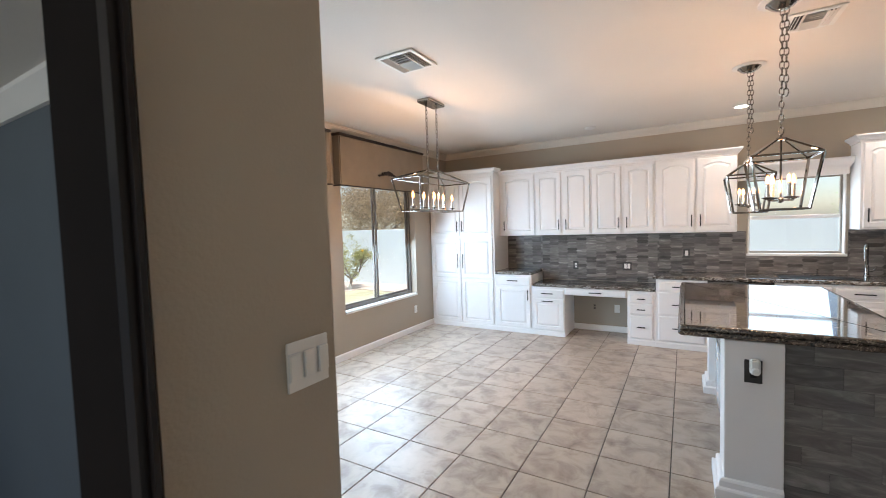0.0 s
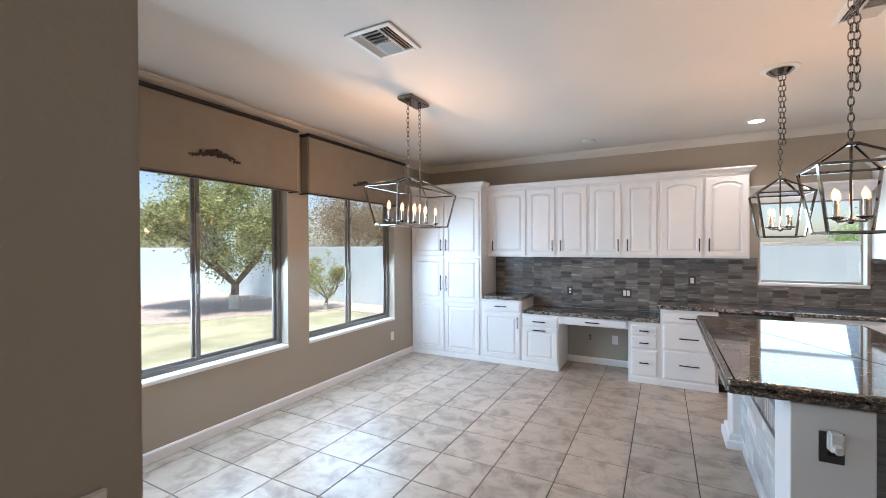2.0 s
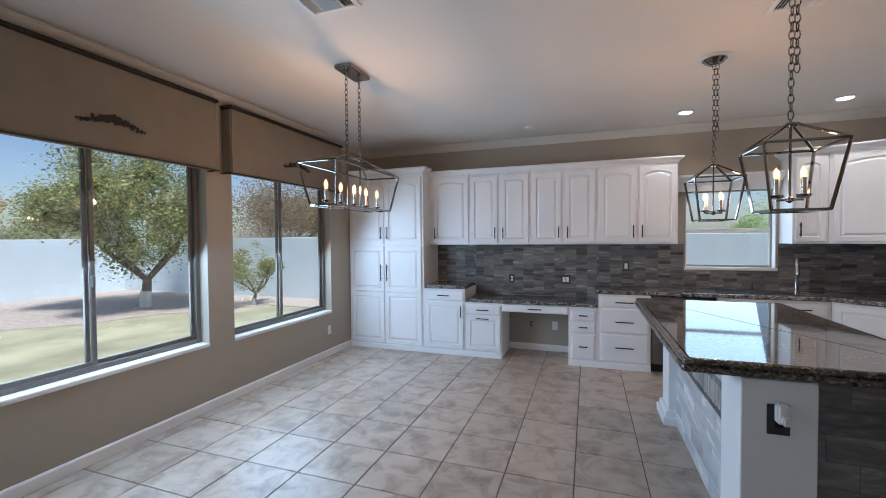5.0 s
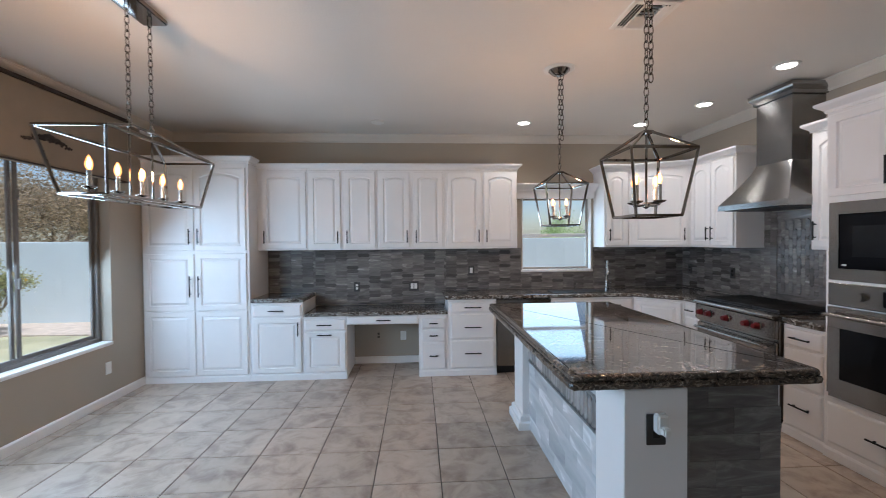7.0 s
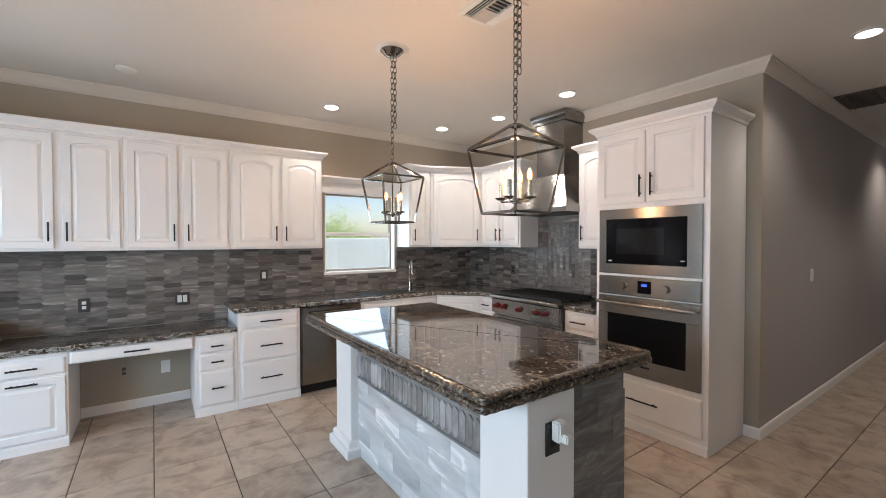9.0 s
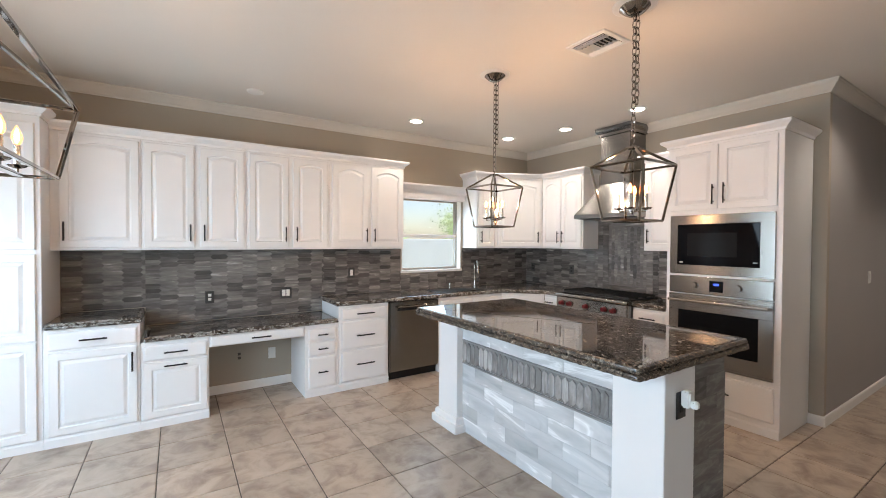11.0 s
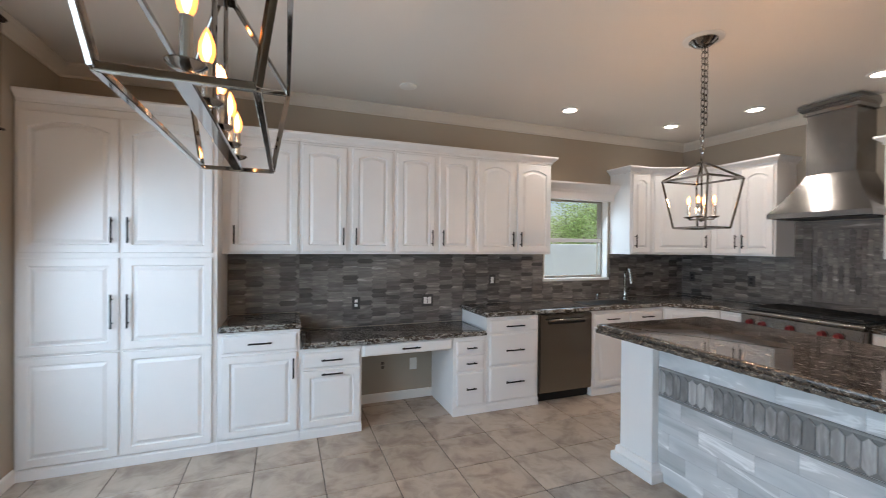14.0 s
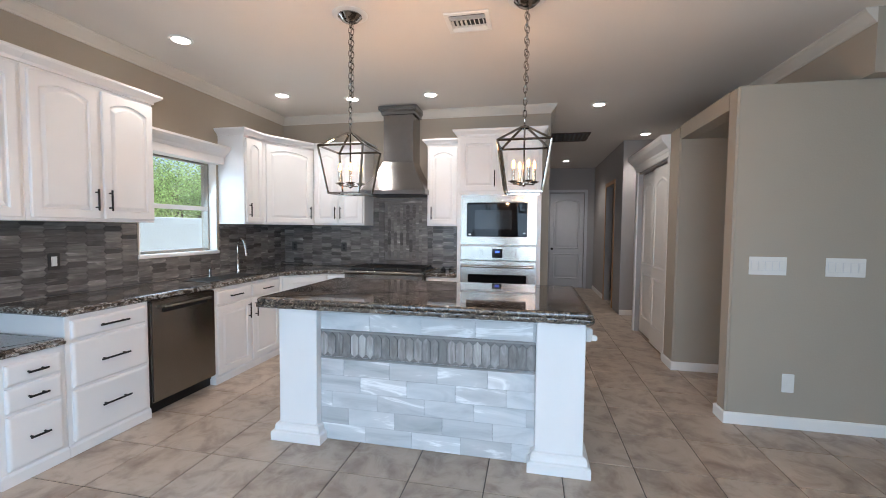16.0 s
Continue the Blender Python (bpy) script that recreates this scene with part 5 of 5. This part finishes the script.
def tree(x, y, h, crown_r, leaf, n, seed, trunk_h, label, fruit=0, painted=False, base_z=-0.13):
    """Tapered trunk with forking limbs and a crown of many small leaf cards in clumps."""
    rnd = random.Random(seed)
    t = thing("tree", (x, y, base_z), label, "tree")
    bm = bmesh.new()
    tips = []

    def limb(p, d, length, r, depth):
        q = p + d * length
        rod(bm, p, q, r, 7, r * 0.65)
        if depth == 0:
            tips.append(q)
            return
        for k in range(rnd.choice((2, 3))):
            e = (d + Vector((rnd.uniform(-0.8, 0.8), rnd.uniform(-0.8, 0.8), rnd.uniform(0.0, 0.5)))).normalized()
            limb(q, e, length * rnd.uniform(0.6, 0.85), r * 0.65, depth - 1)
    base = Vector((x, y, base_z))
    top = base + Vector((0.05, 0.03, trunk_h))
    rod(bm, base, top, h * 0.028, 9, h * 0.022)
    for k in range(4):
        a = 2 * math.pi * (k + rnd.random() * 0.5) / 4
        limb(top, Vector((math.cos(a), math.sin(a), 0.9)).normalized(), (h - trunk_h) * 0.26, h * 0.015, 3)
    part("trunk", bm, BARK, t)
    if painted:
        part("painted_base", rod(bmesh.new(), base, base + Vector((0.02, 0.01, 0.6 * trunk_h)), h * 0.03, 9, h * 0.028), TRUNKPAINT, t, "whitewashed trunk base")
    verts, faces = [], []
    cz = base_z + trunk_h + (h - trunk_h) * 0.52
    clumps = []
    for i in range(34):
        v = Vector((rnd.gauss(0, 1), rnd.gauss(0, 1), rnd.gauss(0, 1))).normalized() * rnd.uniform(0.45, 1.0)
        clumps.append((Vector((x + v.x * crown_r, y + v.y * crown_r, cz + v.z * (h - trunk_h) * 0.48)), rnd.uniform(0.22, 0.45) * crown_r))
    clumps += [(p, 0.3 * crown_r) for p in tips]
    for i in range(int(1.6 * n)):
        c, r = rnd.choice(clumps)
        v = Vector((rnd.gauss(0, 0.5), rnd.gauss(0, 0.5), rnd.gauss(0, 0.42)))
        p = c + v * r
        if p.z < base_z + trunk_h * 0.75:
            continue
        s = rnd.uniform(0.022, 0.046) * (h / 4) ** 0.5
        m = Euler((rnd.uniform(-1.2, 1.2), rnd.uniform(-1.2, 1.2), rnd.uniform(0, 6.3))).to_matrix()
        k = len(verts)
        for u, w in ((0, -1.2), (0.6, 0), (0, 1.2), (-0.6, 0)):
            verts.append(tuple(p + m @ Vector((u * s, w * s, 0.2 * s * abs(u)))))
        faces.append((k, k + 1, k + 2, k + 3))
    me = bpy.data.meshes.new("crown")
    me.from_pydata([(a - x, b - y, c - base_z) for a, b, c in verts], [], faces)
    me.materials.append(leaf)
    ob = new("crown", me)
    ob.parent = t
    if fruit:
        bm = bmesh.new()
        for i in range(fruit):
            c, r = rnd.choice(clumps)
            p = c + Vector((rnd.uniform(-1, 1), rnd.uniform(-1, 1), rnd.uniform(-1, 1))) * r * 0.7
            bmesh.ops.create_icosphere(bm, subdivisions=1, radius=0.045, matrix=Matrix.Translation(p))
        part("fruit", bm, FRUIT, t, "small yellow citrus fruit")
    return t


tree(-11.0, 8.5, 4.6, 1.62, LEAF, 34000, 3, 0.7, "round green citrus tree with yellow fruit and whitewashed trunk", 70, True)
tree(-8.5, 9.6, 1.75, 0.5, LEAF, 3300, 8, 0.3, "small young green tree with whitewashed stem on the gravel", 8, True)
tree(-13.5, 17, 5.2, 3.0, LEAF2, 27000, 11, 1.0, "large russet leafed tree behind the yard wall")
tree(-9, 18, 5.0, 2.8, LEAF2, 24000, 41, 1.0, "russet tree behind the yard wall")
tree(-24, 14, 4.6, 2.4, LEAF, 12000, 21, 1.2, "green tree behind the yard wall")
tree(-27, 8.5, 3.6, 2.0, LEAF, 10500, 33, 1.0, "green tree behind the yard wall")
tree(-17.3, 8.2, 2.9, 0.9, LEAF, 5000, 51, 0.6, "yellow-green bush behind the yard wall")
tree(-17.6, 7.1, 4.6, 1.0, LEAF3, 2500, 53, 1.4, "sparse yellow tree behind the yard wall")
tree(5.6, 18.5, 2.9, 1.3, LEAF4, 9000, 17, 0.5, "green bush behind the north yard wall")
tree(11.0, 17.0, 4.8, 2.6, LEAF4, 20000, 19, 0.8, "green tree behind the north yard wall")
tree(15.0, 16.0, 5.2, 2.6, LEAF4, 20000, 27, 0.8, "green tree behind the north yard wall")
tree(19.0, 15.5, 5.2, 2.6, LEAF4, 15000, 29, 0.8, "green tree behind the north yard wall")

# ---- tiles: pieces of floor, backsplash and island ----
def mesh_of(bm, name, material):
    me = bpy.data.meshes.new(name)
    bm.to_mesh(me), bm.free()
    me.materials.append(material)
    return me


def piece(name, me, parent, at):
    ob = new(name, me)
    ob.parent = parent
    ob.location = Vector(at) - ORI[parent]
    return ob


floor_ob = bpy.data.objects["floor"]
PX, PY, OX, OY, GAP = 0.450, 0.445, -0.200, 4.585, 0.007
tile_me = mesh_of(box(-PX / 2 + GAP / 2, PX / 2 - GAP / 2, -PY / 2 + GAP / 2, PY / 2 - GAP / 2, -0.012, 0, 0.0025), "floor_tile", FLOORTILE)
far_v, far_f = [], []
for i in range(-9, 22):
    for j in range(-17, 7):
        cx, cy = OX + (i + 0.5) * PX, OY + (j + 0.5) * PY
        if not (XW < cx + PX / 2 and cx - PX / 2 < 9.0 and -2.4 < cy and cy - PY / 2 < YN):
            continue
        if cx < 2.6 and cy > 1.0:
            piece("floor_tile", tile_me, floor_ob, (cx, cy, 0))
        else:
            a, b = PX / 2 - GAP / 2, PY / 2 - GAP / 2
            k = len(far_v)
            for z, e in ((-0.012, 0), (-0.0025, 0), (0, 0.0025)):
                far_v += [(cx - a + e, cy - b + e, z), (cx + a - e, cy - b + e, z), (cx + a - e, cy + b - e, z), (cx - a + e, cy + b - e, z)]
            far_f.append((k + 8, k + 9, k + 10, k + 11))
            for q in (0, 4):
                for s in range(4):
                    far_f.append((k + q + s, k + q + (s + 1) % 4, k + q + 4 + (s + 1) % 4, k + q + 4 + s))
me = bpy.data.meshes.new("floor_tiles_far")
me.from_pydata(far_v, [], far_f)
me.materials.append(FLOORTILE2)
ob = tagged(new("floor_tiles_far", me), "beige ceramic floor tiles of passage and hall", kind="stuff")
ob.parent = floor_ob


def hex_tile(w, h, t=0.008, point=0.012):
    """A long tile with softly pointed ends, lying in u, v."""
    bm = bmesh.new()
    o = [(-w / 2 + point, -h / 2), (w / 2 - point, -h / 2), (w / 2, 0), (w / 2 - point, h / 2), (-w / 2 + point, h / 2), (-w / 2, 0)]
    a = [bm.verts.new((x, y, 0)) for x, y in o]
    b = [bm.verts.new((x, y, t - 0.0015)) for x, y in o]
    c = [bm.verts.new((x * (1 - 0.003 / w * 2), y * (1 - 0.003 / h * 2), t)) for x, y in o]
    for p, q in ((a, b), (b, c)):
        for i in range(6):
            bm.faces.new((p[i], p[(i + 1) % 6], q[(i + 1) % 6], q[i]))
    bm.faces.new(c)
    return bm


def mosaic(name, m, areas, tw, th, near, point=0.02):
    """Long tiles with pointed ends, stacked in interlocking columns over rectangles (u0, u1, v0, v1); near(u, v) picks those that are parts."""
    bed = bmesh.new()
    for u0, u1, v0, v1 in areas:
        bx(bed, u0, u1, v0, v1, 0.0005, 0.006)
    bmesh.ops.transform(bed, matrix=m, verts=bed.verts)
    bmesh.ops.recalc_face_normals(bed, faces=bed.faces)
    wall = structure(name, bed, SGROUT, "grey elongated mosaic tile backsplash")
    g = 0.0012
    full = hex_tile(tw - 2 * g, th - 2 * g, 0.005, point)
    full.verts.index_update()
    shape = [v.co.copy() for v in full.verts]
    loops = [[v.index for v in f.verts] for f in full.faces]
    bmesh.ops.transform(full, matrix=m.to_3x3().to_4x4(), verts=full.verts)
    full_me = mesh_of(full, "mosaic_tile", SPLASH)
    verts, faces, count = [], [], 0
    ulo, vlo = min(a[0] for a in areas), min(a[2] for a in areas)
    pitch = tw - point
    for u0, u1, v0, v1 in areas:
        for c in range(int((u0 - ulo) / pitch) - 1, int((u1 - ulo) / pitch) + 2):
            cu = ulo + (c + 0.5) * pitch
            for r in range(int((v0 - vlo) / th) - 1, int((v1 - vlo) / th) + 2):
                cv = vlo + (r + 0.5 * (c % 2)) * th
                a, b, p, q = cu - tw / 2, cu + tw / 2, cv - th / 2, cv + th / 2
                if b < u0 + 0.006 or a > u1 - 0.006 or q < v0 + 0.004 or p > v1 - 0.004:
                    continue
                if a >= u0 and b <= u1 and p >= v0 and q <= v1 and near(cu, cv) and count < 300:
                    piece("mosaic_tile", full_me, wall, m @ Vector((cu, cv, 0.0055)))
                    count += 1
                    continue
                k = len(verts)
                for s in shape:
                    verts.append(tuple(m @ Vector((min(u1, max(u0, cu + s.x)), min(v1, max(v0, cv + s.y)), 0.0055 + s.z))))
                faces += [tuple(k + i for i in f) for f in loops]
    me = bpy.data.meshes.new("mosaic_tiles_rest")
    me.from_pydata(verts, [], faces)
    me.materials.append(SPLASH2)
    o = tagged(new("mosaic_tiles_rest", me), "grey mosaic tiles", kind="stuff")
    o.parent = wall
    return wall


mosaic("backsplash_north", facing((0, YN, 0), "S"), [(-2.283, -1.68, 0.957, 1.505), (-1.68, 0.0, 0.785, 1.505), (0.0, 1.03, 0.957, 1.505), (1.03, 2.02, 0.957, 1.175), (2.02, XE - 0.002, 0.957, 1.505)], 0.164, 0.046, lambda u, v: u > -2.0)
mosaic("backsplash_east", facing((XE, 0, 0), "W"), [(-YN + 0.012, -5.55, 0.957, 1.505), (-5.55, -5.47, 0.957, 1.88), (-4.79, -4.72, 0.957, 1.88), (-4.72, -4.29, 0.957, 1.505)], 0.164, 0.046, lambda u, v: True)
WE = facing((XE, 0, 0), "W")
pan = structure("backsplash_panel", bx(bmesh.new(), XE - 0.004, XE - 0.0005, 4.79, 5.47, 0.957, 1.87), SGROUT, "upright grey picket tile panel behind the range")
fr = bmesh.new()
for a in ((4.79, 4.87, 0.957, 1.87), (5.39, 5.47, 0.957, 1.87), (4.87, 5.39, 0.957, 1.05), (4.87, 5.39, 1.79, 1.87)):
    bx(fr, XE - 0.016, XE - 0.0045, *a, 0.003)
o = part("panel_frame", fr, SPLASH2, pan)
rotW = WE.to_3x3().to_4x4()
pk = hex_tile(0.18, 0.043, 0.007, 0.02)
bmesh.ops.transform(pk, matrix=rotW @ Matrix.Rotation(math.pi / 2, 4, "Z"), verts=pk.verts)
pk_me = mesh_of(pk, "picket_tile", SPLASH)
for i in range(12):
    for j in range(-1, 4):
        zc = 1.15 + j * 0.183 + (0.0915 if i % 2 else 0)
        if 1.13 < zc < 1.72:
            piece("picket_tile", pk_me, pan, (XE - 0.004, 4.87 + 0.0217 + i * 0.0433, zc))

# island faces: marble courses, picket band with pencil rails
isl_w = facing((IX0, 0, 0), "W")
rw = isl_w.to_3x3().to_4x4()
cache = {}


def slab_piece(name, parent, m, u0, u1, v0, v1, material, t=0.008):
    key = (round(u1 - u0, 3), round(v1 - v0, 3), material.name, tuple(round(x, 2) for x in m.to_3x3() @ Vector((1, 0, 0))))
    if key not in cache:
        bm = box(-(u1 - u0) / 2 + 0.0004, (u1 - u0) / 2 - 0.0004, -(v1 - v0) / 2 + 0.0004, (v1 - v0) / 2 - 0.0004, 0, t, 0.0006)
        bmesh.ops.transform(bm, matrix=m.to_3x3().to_4x4(), verts=bm.verts)
        bmesh.ops.recalc_face_normals(bm, faces=bm.faces)
        cache[key] = mesh_of(bm, name, material)
    piece(name, cache[key], parent, m @ Vector(((u0 + u1) / 2, (v0 + v1) / 2, 0.0005)))


def courses(m, a, b, v0, v1, th, tw, material):
    r, v = 0, v0
    while v < v1 - 0.01:
        top = min(v + th, v1)
        u = a - (r * 0.37 % 1) * tw
        while u < b:
            p, q = max(u, a), min(u + tw, b)
            if q - p > 0.015:
                slab_piece("marble_tile", island, m, p, q, v, top, material)
            u += tw
        v, r = top, r + 1


courses(isl_w, -4.875, -3.415, 0.004, 0.574, 0.114, 0.33, MARBLE)
courses(isl_w, -4.875, -3.415, 0.781, 0.963, 0.114, 0.36, MARBLE)
for v in (0.574, 0.762):
    part("pencil_rail", bx(bmesh.new(), IX0 - 0.017, IX0 - 0.0005, 3.416, 4.874, v + 0.001, v + 0.017, 0.005, 2), RAIL, island, "grey marble pencil rail")
part("band_bed", box(IX0 - 0.004, IX0 - 0.0005, 3.416, 4.874, 0.592, 0.762), BANDBED, island)
pk = hex_tile(0.166, 0.0525, 0.009, 0.026)
bmesh.ops.transform(pk, matrix=rw @ Matrix.Rotation(math.pi / 2, 4, "Z"), verts=pk.verts)
pk_me = mesh_of(pk, "picket_tile", PICKET)
for i in range(26):
    piece("picket_tile", pk_me, island, (IX0 - 0.004, 3.416 + 0.028 + i * 0.0561, 0.677))
isl_s = facing((0, IY0, 0), "S")
# Grey end tiles, darkened further in colour for the shade on this face.
DTILE = ramp_mat("grey_marble_tile_in_shade", [(0.2, (0.085, 0.081, 0.077)), (0.85, (0.33, 0.32, 0.31)), (0.5, (0.155, 0.15, 0.145))], 3.0, 0.16, stretch=(1, 1, 5), distort=1.4, randomise="object", dim=0.2)
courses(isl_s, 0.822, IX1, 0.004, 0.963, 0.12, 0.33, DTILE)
